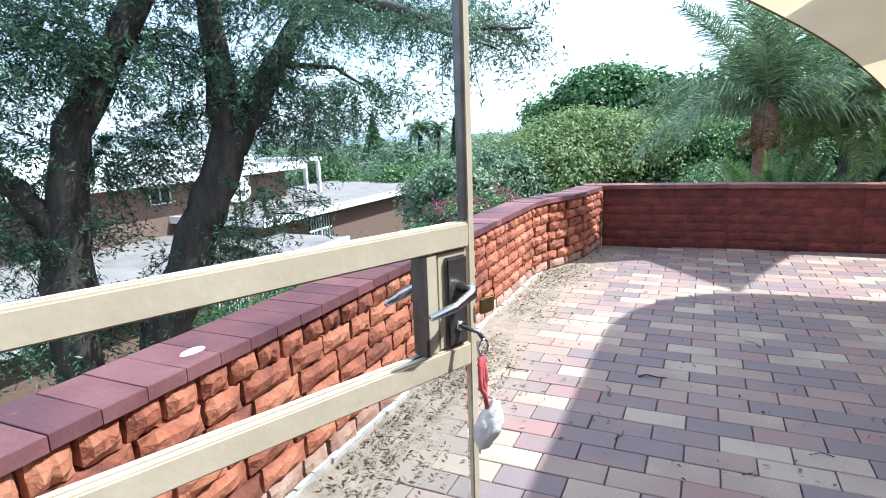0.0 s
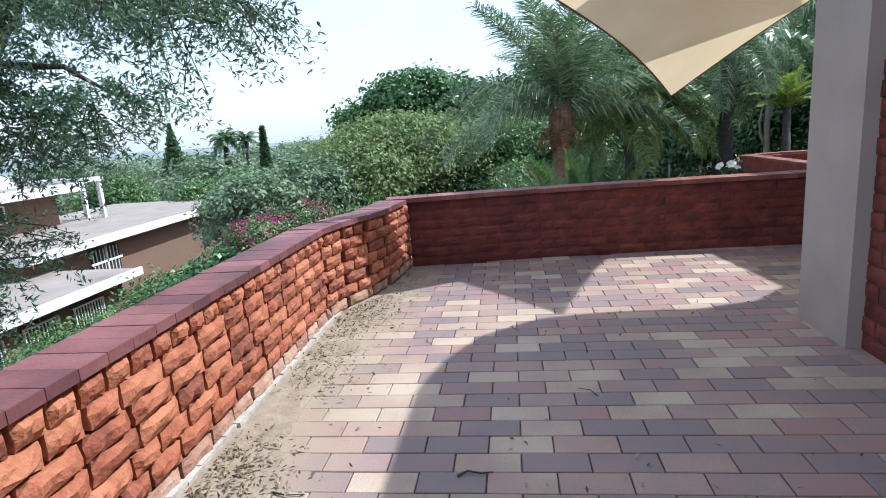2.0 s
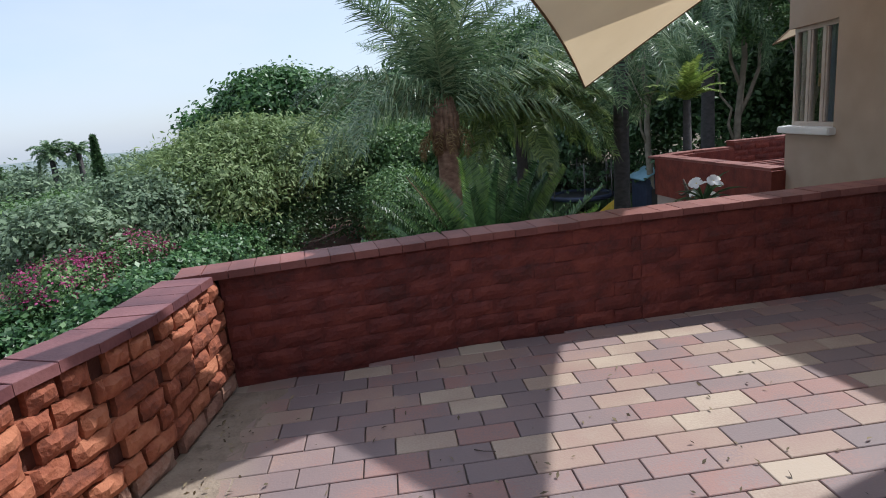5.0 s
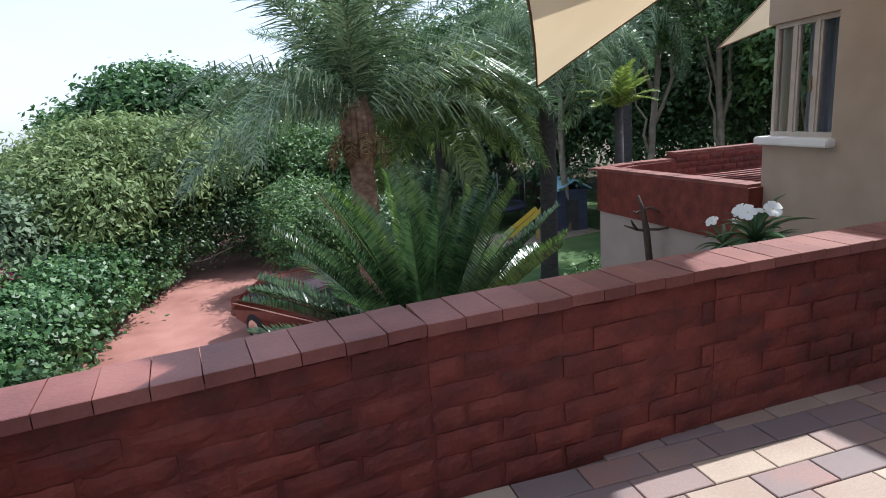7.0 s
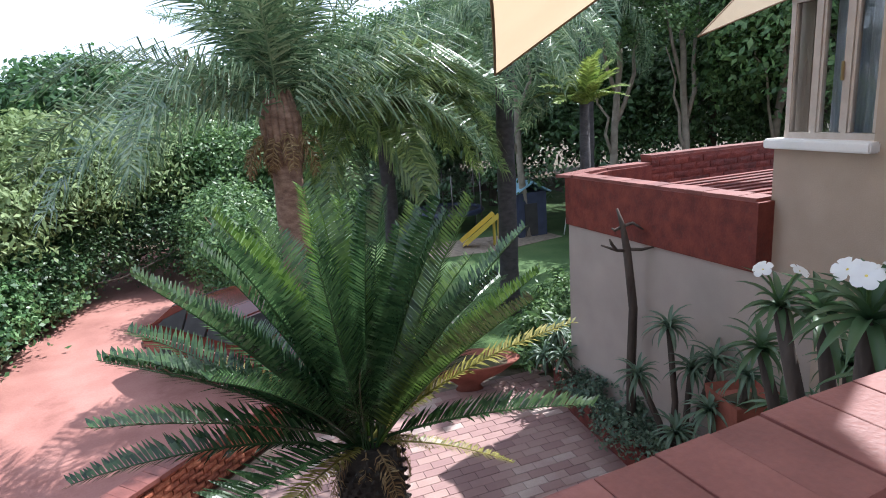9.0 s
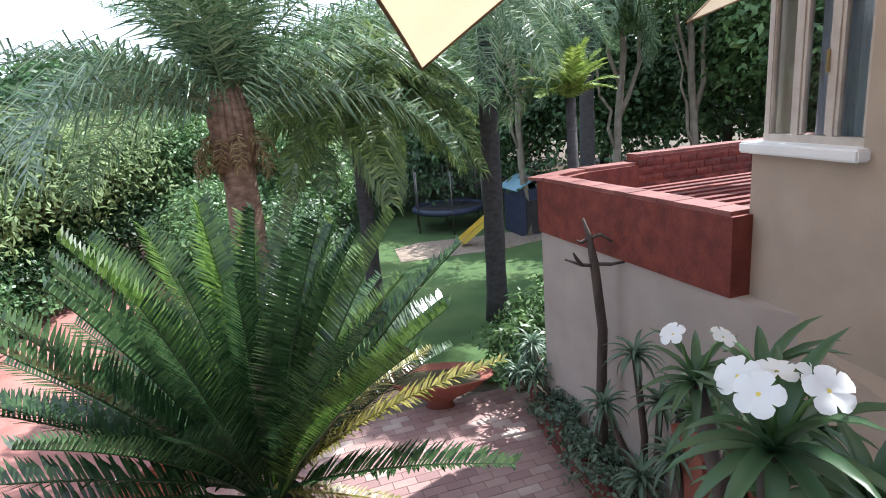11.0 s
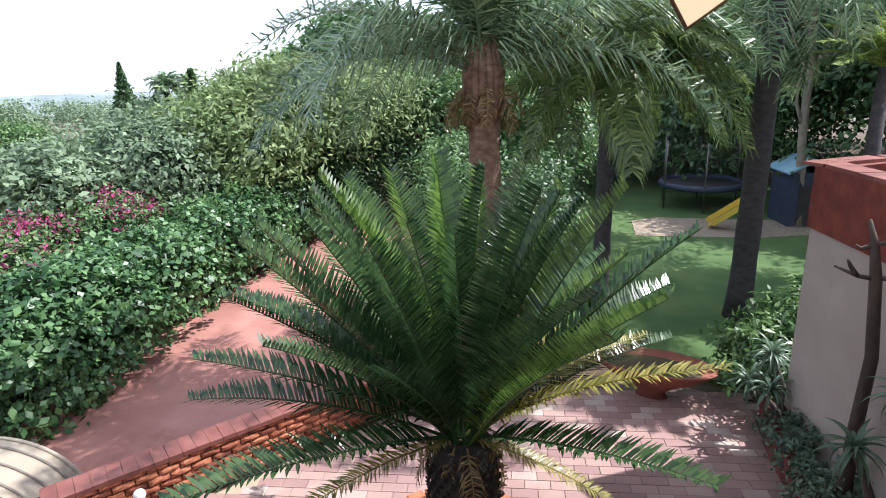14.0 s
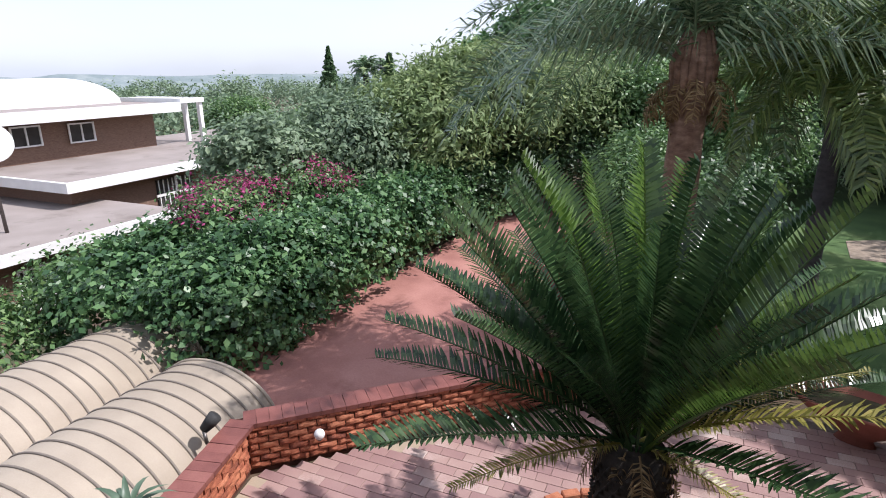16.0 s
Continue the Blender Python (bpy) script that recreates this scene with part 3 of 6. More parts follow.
# ---- house beside the terrace ----
HX = 2.29
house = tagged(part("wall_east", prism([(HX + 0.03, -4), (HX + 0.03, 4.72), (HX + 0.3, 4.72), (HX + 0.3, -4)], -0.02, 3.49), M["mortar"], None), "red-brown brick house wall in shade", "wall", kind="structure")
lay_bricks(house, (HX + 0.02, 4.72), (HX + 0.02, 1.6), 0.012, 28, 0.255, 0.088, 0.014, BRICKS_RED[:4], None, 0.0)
tagged(part("wall_pier", prism([(HX - 0.06, 4.72), (HX - 0.06, 5.3), (6.5, 5.3), (6.5, 4.72)], -0.02, 3.49), M["plaster_grey"], None), "grey-beige plastered pier at the house corner", "wall", kind="structure")
# unseen roof slab; curved corner and north strip added to cast the floor shadows
tagged(part("ceiling", prism([(HX, -4), (HX, 5.3), (2.40, 5.72), (2.62, 6.15), (3.0, 6.45), (3.5, 6.54), (4.1, 6.55), (4.65, 6.72), (5.0, 7.08), (4.83, 8.4), (4.8, 9.0), (9, 9.0), (9, -4)], 3.49, 3.65), M["plaster"], None),
       "unseen roof slab over the terrace house, outline drawn for its shadow", "roof", kind="structure")
tagged(part("wall_south", boxes((-1.4, -4.1, -0.02, 9, -3.9, 3.49)), M["plaster"], None), "plain plastered wall closing the terrace", "wall", kind="structure")

# wing with the window
wd = Vector((0.12, 0.993, 0)).normalized()
wn_out = Vector((-wd.y, wd.x, 0))
W0 = Vector((4.855, 7.753, 0))


def wing(s, z, out=0.0):
    p = W0 + wd * s + wn_out * out
    return (p.x, p.y, z)


def wing_box(s0, s1, z0, z1, o0, o1, bevel=0.0):
    bm = bmesh.new()
    c = [wing(s0, z0, o0), wing(s1, z0, o0), wing(s1, z0, o1), wing(s0, z0, o1), wing(s0, z1, o0), wing(s1, z1, o0), wing(s1, z1, o1), wing(s0, z1, o1)]
    v = [bm.verts.new(p) for p in c]
    for f in ((0, 3, 2, 1), (4, 5, 6, 7), (0, 1, 5, 4), (1, 2, 6, 5), (2, 3, 7, 6), (3, 0, 4, 7)):
        bm.faces.new([v[k] for k in f])
    bmesh.ops.recalc_face_normals(bm, faces=bm.faces[:])
    if bevel:
        bmesh.ops.bevel(bm, geom=bm.edges[:], offset=bevel, segments=2, affect="EDGES")
    return bm


def merge(*bms):
    tmp = bpy.data.meshes.new("tmp")
    out = bmesh.new()
    for b in bms:
        b.to_mesh(tmp)
        b.free()
        out.from_mesh(tmp)
    bpy.data.meshes.remove(tmp)
    return out


WL = 2.91
SA, SB, ZA, ZB = 2.0, 2.75, 0.96, 2.1
tagged(part("wall_wing", merge(wing_box(0.95, WL, -5, ZA, -0.25, 0), wing_box(0.95, SA, ZA, 2.72, -0.25, 0), wing_box(SB, WL, ZA, ZB, -0.25, -0.17), wing_box(SA, WL, ZB, 2.72, -0.25, 0.0),
                                   wing_box(WL - 0.25, WL, -5, ZA, -4.0, -0.25), wing_box(WL - 0.25, WL, ZB, 2.72, -4, -0.25), wing_box(0.95, 1.2, -0.02, 2.72, -4, -0.25)), M["plaster"], None),
       "beige plastered house wing above the garden", "wall", kind="structure")
tagged(part("roof_wing", wing_box(0.95, WL, 2.72, 2.82, -4, 0.0), M["plaster"], None), "flat roof slab of the house wing", "roof", kind="structure")
win = thing("window_1", "steel casement window with pale curtain, slightly open", "window", kind="structure")
part("window_sill", wing_box(SA - 0.05, SB + 0.2, ZA - 0.06, ZA + 0.02, -0.2, 0.09, 0.012), M["white"], win, "white painted sill")
part("window_frame", merge(wing_box(SA, SB + 0.12, ZA + 0.02, ZA + 0.07, -0.11, -0.05), wing_box(SA, SB + 0.12, ZB - 0.05, ZB, -0.11, -0.05),
                           *[wing_box(s, s + 0.045, ZA + 0.07, ZB - 0.05, -0.11, -0.05) for s in (SA, SA + 0.28, SA + 0.56, SB + 0.07)]), M["lead"], win)
for s in (SA + 0.045, SA + 0.325, SA + 0.605):
    pane = part("pane", wing_box(s, s + 0.235, ZA + 0.07, ZB - 0.05, -0.085, -0.079), M["window_glass"], win)
    pane.visible_shadow = False
    part("casement", merge(wing_box(s + 0.003, s + 0.028, ZA + 0.075, ZB - 0.055, -0.1, -0.06), wing_box(s + 0.208, s + 0.233, ZA + 0.075, ZB - 0.055, -0.1, -0.06)), M["lead"], win)
part("window_handle", wing_box(SA + 0.33, SA + 0.35, 1.42, 1.56, -0.05, -0.03, 0.004), M["brass"], win, "small brass casement handle")
cur = thing("curtain", "pale blue-grey curtain hanging behind the window", "curtain")
folds = [(k / 40 * 0.5, -0.2 + 0.025 * math.sin(k * 1.3) + 0.01 * math.sin(k * 3.1)) for k in range(41)]
cv = [wing(SA + 0.05 + s, z, o) for z in (ZA + 0.0, ZB) for s, o in folds]
put("cloth", mesh_of("cloth", cv, [(k, k + 1, k + 42, k + 41) for k in range(40)], [M["curtain"]], smooth=True), cur)
tagged(part("wall_inner", wing_box(1.2, WL - 0.3, -0.02, 2.72, -2.2, -2.1), M["plaster_grey"], None), "dim room wall behind the window", "wall", kind="structure")

# annex with its red band and flat roof
AX, AZ = 4.94, 0.44


def annex_wall(name, outline, label):
    return tagged(part(name, prism(outline, -3.4, -0.19), M["plaster_grey"], None), label, "wall", kind="structure")


annex_wall("wall_annex", [(AX, 13.52), (5.7, 13.85), (9.5, 13.95), (9.5, 9.5), (5.35, 9.5), (AX + 0.1, 10.4)], "grey-beige plastered annex wall")
band = tagged(part("wall_annex_band", merge(prism([(AX - 0.02, 13.55), (AX + 0.07, 10.6), (AX + 0.29, 10.6), (AX + 0.22, 13.45)], -0.19, AZ), prism([(AX - 0.02, 13.56), (5.7, 13.88), (5.75, 13.68), (AX + 0.19, 13.40)], -0.185, AZ - 0.002),
                                               prism([(5.7, 13.88), (6.5, 13.95), (6.5, 13.75), (5.75, 13.68)], -0.185, AZ - 0.004),
                                               prism([(6.5, 14.0), (9.6, 14.0), (9.6, 13.76), (6.5, 13.76)], -0.19, AZ + 0.1)), M["brick_red"], None), "red painted brick band of the annex parapet", "wall", kind="structure")
cope(band, (AX + 0.09, 10.64), (AX, 13.5), -0.24, AZ + 0.035, 0.2, 0.035, COPE_RED)
cope(band, (AX - 0.02, 13.42), (5.72, 13.74), 0.24, AZ + 0.034, 0.2, 0.035, COPE_RED)
cope(band, (5.72, 13.72), (6.5, 13.78), 0.24, AZ + 0.033, 0.2, 0.035, COPE_RED)
cope(band, (6.5, 13.78), (9.6, 13.78), 0.24, AZ + 0.135, 0.2, 0.035, COPE_RED)
lay_bricks(band, (6.5, 13.75), (9.6, 13.75), -0.1, 6, 0.255, 0.088, 0.014, BRICKS_RED, None, 0.0)
tagged(part("roof_annex", boxes((5.3, 9.6, -0.25, 9.6, 13.7, -0.12)), M["brick_red"], None), "red painted flat annex roof", "roof", kind="structure")
perg = thing("roof_slats", "red painted slats laid over the annex roof", "slat screen")
for k in range(16):
    y = 10.2 + k * 0.2
    part("slat", boxes((5.45, y, 0.18, 9.3, y + 0.09, 0.23)), M["brick_red"], perg)
part("rail", boxes((5.38, 10.0, 0.12, 5.45, 13.4, 0.26)), M["coping"], perg)
part("rail", boxes((9.3, 10.0, -0.12, 9.4, 13.4, 0.26)), M["coping"], perg)
part("post", boxes((5.38, 11.6, -0.12, 5.44, 11.7, 0.12)), M["coping"], perg)

# ---- lower patio ----
sheet("patio", [(-2.35, 11.3), (-1.9, 8.9), (-1.0, 7.75), (4.2, 7.75), (5.2, 10.4), (5.05, 14.4), (3.9, 14.95), (1.1, 14.62)], GZ + 0.0, M["joint"], "lower patio paved in worn clay pavers", "patio")
B0, B1, B2 = (-1.72, 8.6), (-2.42, 11.38), (0.97, 14.58)
low = core([(-1.77, 8.6), (-2.45, 11.38), (0.97, 14.63), (0.82, 14.81), (-2.70, 11.44), (-1.99, 8.55)], GZ - 0.3, -2.27, "wall_low", "low patio wall of rough orange brick")
SMALL = brick_set("small", 0.2, 0.08, 0.07, 0.014, M["brick"], 6)
# faces look to the patio side
lay_bricks(low, B1, B2, GZ + 0.01, 7, 0.2, 0.066, 0.012, SMALL, None, 0.0)
lay_bricks(low, B0, B1, GZ + 0.01, 7, 0.2, 0.066, 0.012, SMALL, None, 0.0)
cope(low, (B1[0] - 0.02, B1[1] - 0.03), (B2[0] + 0.02, B2[1] - 0.03), 0.3, -2.22, 0.14, 0.05, COPE_RED)
cope(low, (B0[0] + 0.04, B0[1]), (B1[0] + 0.04, B1[1] + 0.1), 0.3, -2.224, 0.14, 0.05, COPE_RED)


# ---- plants ----
def foliage(name, label, category, parts, kind="", m=None, group=""):
    """parts: (name, mesh) of one plant."""
    ob = thing(name, label, category, m, group, kind)
    for n, me in parts:
        put(n, me, ob)
    return ob


def limbs_mesh(name, base, top, r0, limbs, seed, material):
    """A tapered trunk with limbs to the given ends."""
    r = random.Random(seed)
    data = []
    base, top = Vector(base), Vector(top)
    n = 7
    pts = [base.lerp(top, k / n) + Vector((r.uniform(-1, 1), r.uniform(-1, 1), 0)) * r0 * 0.5 * (0 < k) for k in range(n + 1)]
    data.append(tube_data(pts, [r0 * (1.25 if k == 0 else 1 - 0.45 * k / n) for k in range(n + 1)], 9))
    for s, end, rr in limbs:
        a = pts[min(n, int(s * n))]
        e = Vector(end)
        q = [a.lerp(e, k / 6) + Vector((r.uniform(-1, 1), r.uniform(-1, 1), r.uniform(-0.4, 1))) * (e - a).length * 0.05 * (0 < k < 6) + Vector((0, 0, math.sin(k / 6 * math.pi) * (e - a).length * 0.06)) for k in range(7)]
        data.append(tube_data(q, [rr * (1 - 0.75 * k / 6) for k in range(7)], 7))
    v, f = join_data(data)
    return mesh_of(name, v, f, [material], smooth=True)


def tree(name, label, x, y, z, h, blobs, leaf, clumps, per, clump_r, size, seed, trunk_r=0.18, slim=0.55, droop=0.0, bark="bark", category="tree", shell=0.75, up=0.4):
    r = np.random.default_rng(seed)
    limbs = [(0.75, (b[0], b[1], b[2] - 0.2 * b[5]), trunk_r * 0.5) for b in blobs]
    tr = limbs_mesh("trunk", (x, y, z), (x + trunk_r, y, z + h), trunk_r, limbs, seed, M[bark])
    cr = quads_mesh("crown", clump_cloud(r, blobs, clumps, per, clump_r, size, slim, up, droop, shell), M[leaf])
    return foliage(name, label, category, [("trunk", tr), ("crown", cr)])


def bush(name, label, blobs, leaf, clumps, per, clump_r, size, seed, category="bush", slim=0.55, droop=0.0, shell=0.8, up=0.4):
    r = np.random.default_rng(seed)
    b0 = blobs[0]
    st = limbs_mesh("stems", (b0[0], b0[1], b0[2] - b0[5]), (b0[0], b0[1], b0[2]), 0.06, [(0.3, (b[0], b[1], b[2]), 0.03) for b in blobs], seed, M["bark"])
    cr = quads_mesh("leaves", clump_cloud(r, blobs, clumps, per, clump_r, size, slim, up, droop, shell), M[leaf])
    return foliage(name, label, category, [("stem", st), ("foliage", cr)])


def frond_mesh(seed, length, arch, leaflet, pairs, width, hang, vee, material, stem_r=0.018, bare=0.12, wild=0.25, twist=0.0):
    """A feather frond from the origin along +x: a curved stalk and its leaflets."""
    r = np.random.default_rng(seed)
    n = 14
    pts = []
    p, a = np.zeros(3), arch[0]
    for k in range(n + 1):
        pts.append(p.copy())
        p = p + np.array([math.cos(a), 0, math.sin(a)]) * length / n
        a += (arch[1] - arch[0]) / n
    pts = np.array(pts)
    v, f = tube_data(pts, [stem_r * (1 - 0.8 * k / n) for k in range(n + 1)], 5)
    t = np.linspace(bare, 0.995, pairs)
    pos = np.stack([np.interp(t * n, np.arange(n + 1), pts[:, c]) for c in range(3)], 1)
    tan = np.gradient(pos, axis=0)
    tan /= np.linalg.norm(tan, axis=1)[:, None]
    upv = np.cross(tan, np.array([0, 1.0, 0]))
    upv *= np.sign(upv[:, 2:3] + 1e-6) * -1
    upv = -upv
    L = leaflet * (0.45 + 0.55 * np.sin(np.clip(t * 1.08, 0, 1) * math.pi) ** 0.6)
    quads = []
    for side in (-1, 1):
        d = np.array([0, side, 0]) * 1.0 + tan * 0.55 + upv * vee + r.normal(size=(pairs, 3)) * wild
        d /= np.linalg.norm(d, axis=1)[:, None]
        mid = pos + d * L[:, None] * 0.5
        d2 = d + np.array([0, 0, -1.0]) * hang
        d2 /= np.linalg.norm(d2, axis=1)[:, None]
        tip = mid + d2 * L[:, None] * 0.5
        w = np.cross(d, upv)
        w /= np.linalg.norm(w, axis=1)[:, None] + 1e-6
        tw_ = r.uniform(0.5 - 1, 1 - 0.5, pairs)[:, None] * wild + twist
        nn_ = np.cross(d, w)
        w = (w * np.cos(tw_) + nn_ * np.sin(tw_) * side) * width / 2
        quads.append(np.stack([pos - w * 0.6, pos + w * 0.6, mid + w, mid - w], 1))
        quads.append(np.stack([mid - w, mid + w, tip + w * 0.12, tip - w * 0.12], 1))
    Q = np.concatenate(quads).reshape(-1, 3)
    nv = len(v)
    verts = [tuple(q) for q in v] + [tuple(q) for q in Q]
    faces = list(f) + [(nv + k * 4, nv + k * 4 + 1, nv + k * 4 + 2, nv + k * 4 + 3) for k in range(len(Q) // 4)]
    return mesh_of("frond", verts, faces, [material])


def place_fronds(parent, meshes, centre, count, tilt_range, seed, scale=(0.85, 1.1), r0=0.1, bare=None):
    r = random.Random(seed)
    for k in range(count):
        s = k / max(1, count - 1)
        az = k * 2.39996 + r.uniform(-0.25, 0.25)
        if bare is not None and math.cos(az - bare[0]) > bare[1]:      # a side from which old fronds were cut
            continue
        tilt = tilt_range[0] + (tilt_range[1] - tilt_range[0]) * s + r.uniform(-6, 6)
        sc = r.uniform(*scale)
        m = Matrix.Translation(centre) @ Matrix.Rotation(az, 4, "Z") @ Matrix.Translation((r0, 0, 0)) @ Matrix.Rotation(radians(-tilt), 4, "Y") @ Matrix.Rotation(r.uniform(-0.3, 0.3), 4, "X") @ Matrix.Diagonal((sc, sc, sc, 1))
        put("frond", meshes[k % len(meshes)], parent, m)


PALM_UP = [frond_mesh(44 + k, 3.2, (0.1, -0.7 - 0.15 * k), 0.72, 100, 0.027, 1.4, 0.35, M["palm_leaf"], 0.022, 0.1, 0.32) for k in range(3)]
PALM = [frond_mesh(40 + k, 3.5, (0.1, -1.5 - 0.16 * k), 0.8, 100, 0.027, 2.6, 0.3, M["palm_leaf"], 0.022, 0.1, 0.32) for k in range(4)]
LIME = [frond_mesh(60 + k, 2.4, (0.1, -1.5 - 0.1 * k), 0.62, 74, 0.034, 2.4, 0.15, M["palm_lime"], 0.018) for k in range(3)]
DRY = [frond_mesh(70 + k, 0.75, (-0.4, -1.6), 0.25, 26, 0.02, 1.5, 0.0, M["dry_leaf"], 0.014) for k in range(2)]
CYCAD = [frond_mesh(80 + k, 2.1, (0.05, -0.2 - 0.06 * k), 0.25, 62, 0.027, 0.0, 0.8, M[("cycad_leaf", "cycad_fresh", "cycad_leaf", "cycad_leaf", "cycad_fresh")[k]], 0.016, 0.13, 0.04, 0.45) for k in range(5)]
CYCAD_LOW = [frond_mesh(85 + k, 2.0, (0.0, -0.34 - 0.12 * k), 0.245, 60, 0.027, 0.1, 0.45, M["cycad_leaf"], 0.016, 0.16, 0.08, 0.35) for k in range(3)]
CYCAD_OLD = [frond_mesh(90 + k, 1.85, (0.1, -0.38), 0.18, 66, 0.019, 0.25, 0.25, M["cycad_old"], 0.015, 0.1, 0.12, 0.3) for k in range(2)]


def palm(label, x, y, z0, z1, r0, r1, bark, fronds, count, tilts, seed, lean=(0, 0), dry=0, scale=(0.85, 1.1), young=0):
    ob = thing("palm_tree", label, "palm tree")
    n = 10
    pts = [(x + lean[0] * (k / n), y + lean[1] * (k / n), z0 + (z1 - z0) * k / n) for k in range(n + 1)]
    tube("trunk", pts, [r0 * (1.25 if k == 0 else 1) + (r1 - r0) * k / n + (0.012 if k % 2 else 0) for k in range(n + 1)], M[bark], ob, 14)
    c = Vector(pts[-1])
    for k in range(16 if dry else 0):     # old leaf bases standing round the crown
        a = k * 0.393
        tube("leaf_base", [c + Vector((math.cos(a) * r1, math.sin(a) * r1, -0.5)), c + Vector((math.cos(a) * (r1 + 0.03), math.sin(a) * (r1 + 0.03), 0.1)), c + Vector((math.cos(a) * r1 * 0.5, math.sin(a) * r1 * 0.5, 0.7))],
             [0.05, 0.06, 0.025], M["palm_bark"], ob, 6)
    place_fronds(ob, fronds, c + Vector((0, 0, 0.05 if dry else 0.3)), count, tilts, seed, scale, bare=(-1.5, 0.75) if young else None)
    if young:
        place_fronds(ob, PALM_UP, c + Vector((0, 0, 0.15)), young, (90, 58), seed + 5, scale)
    if dry:
        place_fronds(ob, DRY, c + Vector((0, 0, -0.05)), dry, (10, -50), seed + 1, (0.5, 1.1), r1)
    return ob


palm("queen palm with arching feathery fronds and a fibrous trunk", 1.52, 15.3, GZ, 1.35, 0.24, 0.2, "palm_bark", PALM, 15, (56, 20), 3, dry=11, scale=(0.85, 1.05), young=16)
palm("smaller palm with drooping yellow-green fronds", 3.45, 17.2, GZ, 1.0, 0.15, 0.12, "dark_bark", LIME, 38, (70, 0), 5, scale=(0.85, 1.1))
palm("tall palm with a slim dark trunk and grey-green fronds", 5.85, 17.3, GZ, 2.6, 0.2, 0.15, "dark_bark", PALM, 24, (80, -20), 9, lean=(-0.1, -0.4), scale=(0.6, 0.8))
palm("palm with grey-green drooping fronds behind the garden", 9.6, 20.0, GZ, 3.6, 0.2, 0.16, "dark_bark", PALM, 22, (80, -20), 12, scale=(0.7, 0.95))

# cycad on the patio
CY = (1.5, 11.07)
cyc = thing("cycad", "large cycad with stiff glossy dark green fronds and a scaly trunk", "cycad")
bm = lathe([(0.30, GZ), (0.30, GZ + 0.3), (0.27, GZ + 0.9), (0.26, GZ + 1.4), (0.22, GZ + 1.62)], 18, *CY)
part("trunk", bm, M["cycad_bark"], cyc, smooth=True)
scales = []
for k in range(520):
    z = GZ + 0.05 + 1.52 * (k / 520)
    a = k * 2.39996
    rr = 0.29 - 0.03 * (k / 520)
    c = Vector((CY[0] + math.cos(a) * rr, CY[1] + math.sin(a) * rr, z))
    o = Vector((math.cos(a), math.sin(a), 0.5)) * 0.035
    t = Vector((-math.sin(a), math.cos(a), 0)) * 0.03
    scales.append(([c - t, c + t, c + o + t * 0.3, c + o - t * 0.3, c + Vector((0, 0, 0.04))], [(0, 1, 2, 3), (3, 2, 4), (0, 3, 4), (1, 4, 2)]))
v, f = join_data(scales)
tagged(put("bark", mesh_of("bark", v, f, [M["cycad_bark"]]), cyc), kind="stuff")
CC = Vector((CY[0], CY[1], GZ + 1.66))
place_fronds(cyc, CYCAD, CC, 34, (89, 46), 21, (0.84, 1.03), 0.1)
place_fronds(cyc, CYCAD_LOW, CC, 18, (48, 28), 23, (0.9, 1.1), 0.12, (-1.45, 0.45))
place_fronds(cyc, CYCAD_OLD, CC + Vector((0, 0, -0.02)), 7, (26, 14), 26, (0.85, 1.0), 0.12, (-1.45, -0.1))
# the low outer fronds, each reaching to its own tip
for meshes, tip in ((CYCAD_LOW, (-0.31, 10.61, -0.30)), (CYCAD_LOW, (0.05, 9.6, -0.62)), (CYCAD_OLD, (3.33, 10.47, -0.24)), (CYCAD_LOW, (2.97, 10.0, -0.68)),
                    (CYCAD_OLD, (2.75, 10.75, -1.6)), (CYCAD_LOW, (-0.25, 11.2, -0.05)), (CYCAD_OLD, (3.2, 12.1, -0.75)), (CYCAD_LOW, (-0.45, 11.9, -0.35)), (CYCAD_OLD, (0.35, 10.0, -1.2))):
    to = Vector(tip) - CC
    flat = math.hypot(to.x, to.y)
    s_ = to.length / 2.05
    put("frond", meshes[0], cyc, Matrix.Translation(CC) @ Matrix.Rotation(math.atan2(to.y, to.x), 4, "Z") @ Matrix.Rotation(-math.atan2(to.z, flat) - 0.17, 4, "Y") @ Matrix.Diagonal((s_, s_, s_, 1)))
place_fronds(cyc, DRY, CC, 8, (20, -20), 27, (0.4, 0.6), 0.15)
bed = thing("tree_ring", "round gravel bed with a low edging round the cycad", "planting bed")
ring = bmesh.new()
for k in range(26):
    a = k / 26 * 2 * math.pi
    c = Vector((1.35 + math.cos(a) * 0.82, 11.6 + math.sin(a) * 0.82, GZ + 0.05))
    bmesh.ops.create_cube(ring, size=1, matrix=Matrix.Translation(c) @ Matrix.Rotation(a, 4, "Z") @ Matrix.Diagonal((0.1, 0.18, 0.13, 1)))
bmesh.ops.bevel(ring, geom=ring.edges[:], offset=0.012, segments=1, affect="EDGES")
part("edging", ring, M["brick"], bed)
part("gravel_base", lathe([(0.8, GZ), (0.78, GZ + 0.05)], 28, 1.35, 11.6), M["gravel"], bed)
n = 1800
r = np.sqrt(rng.uniform(0, 1, n)) * 0.78
a = rng.uniform(0, 2 * np.pi, n)
P = np.stack([1.35 + r * np.cos(a), 11.6 + r * np.sin(a), np.full(n, GZ + 0.06)], 1)
put("gravel", quads_mesh("gravel", leaf_quads(rng, P, 0.05, 0.8, 0.6), M["gravel"]), bed)

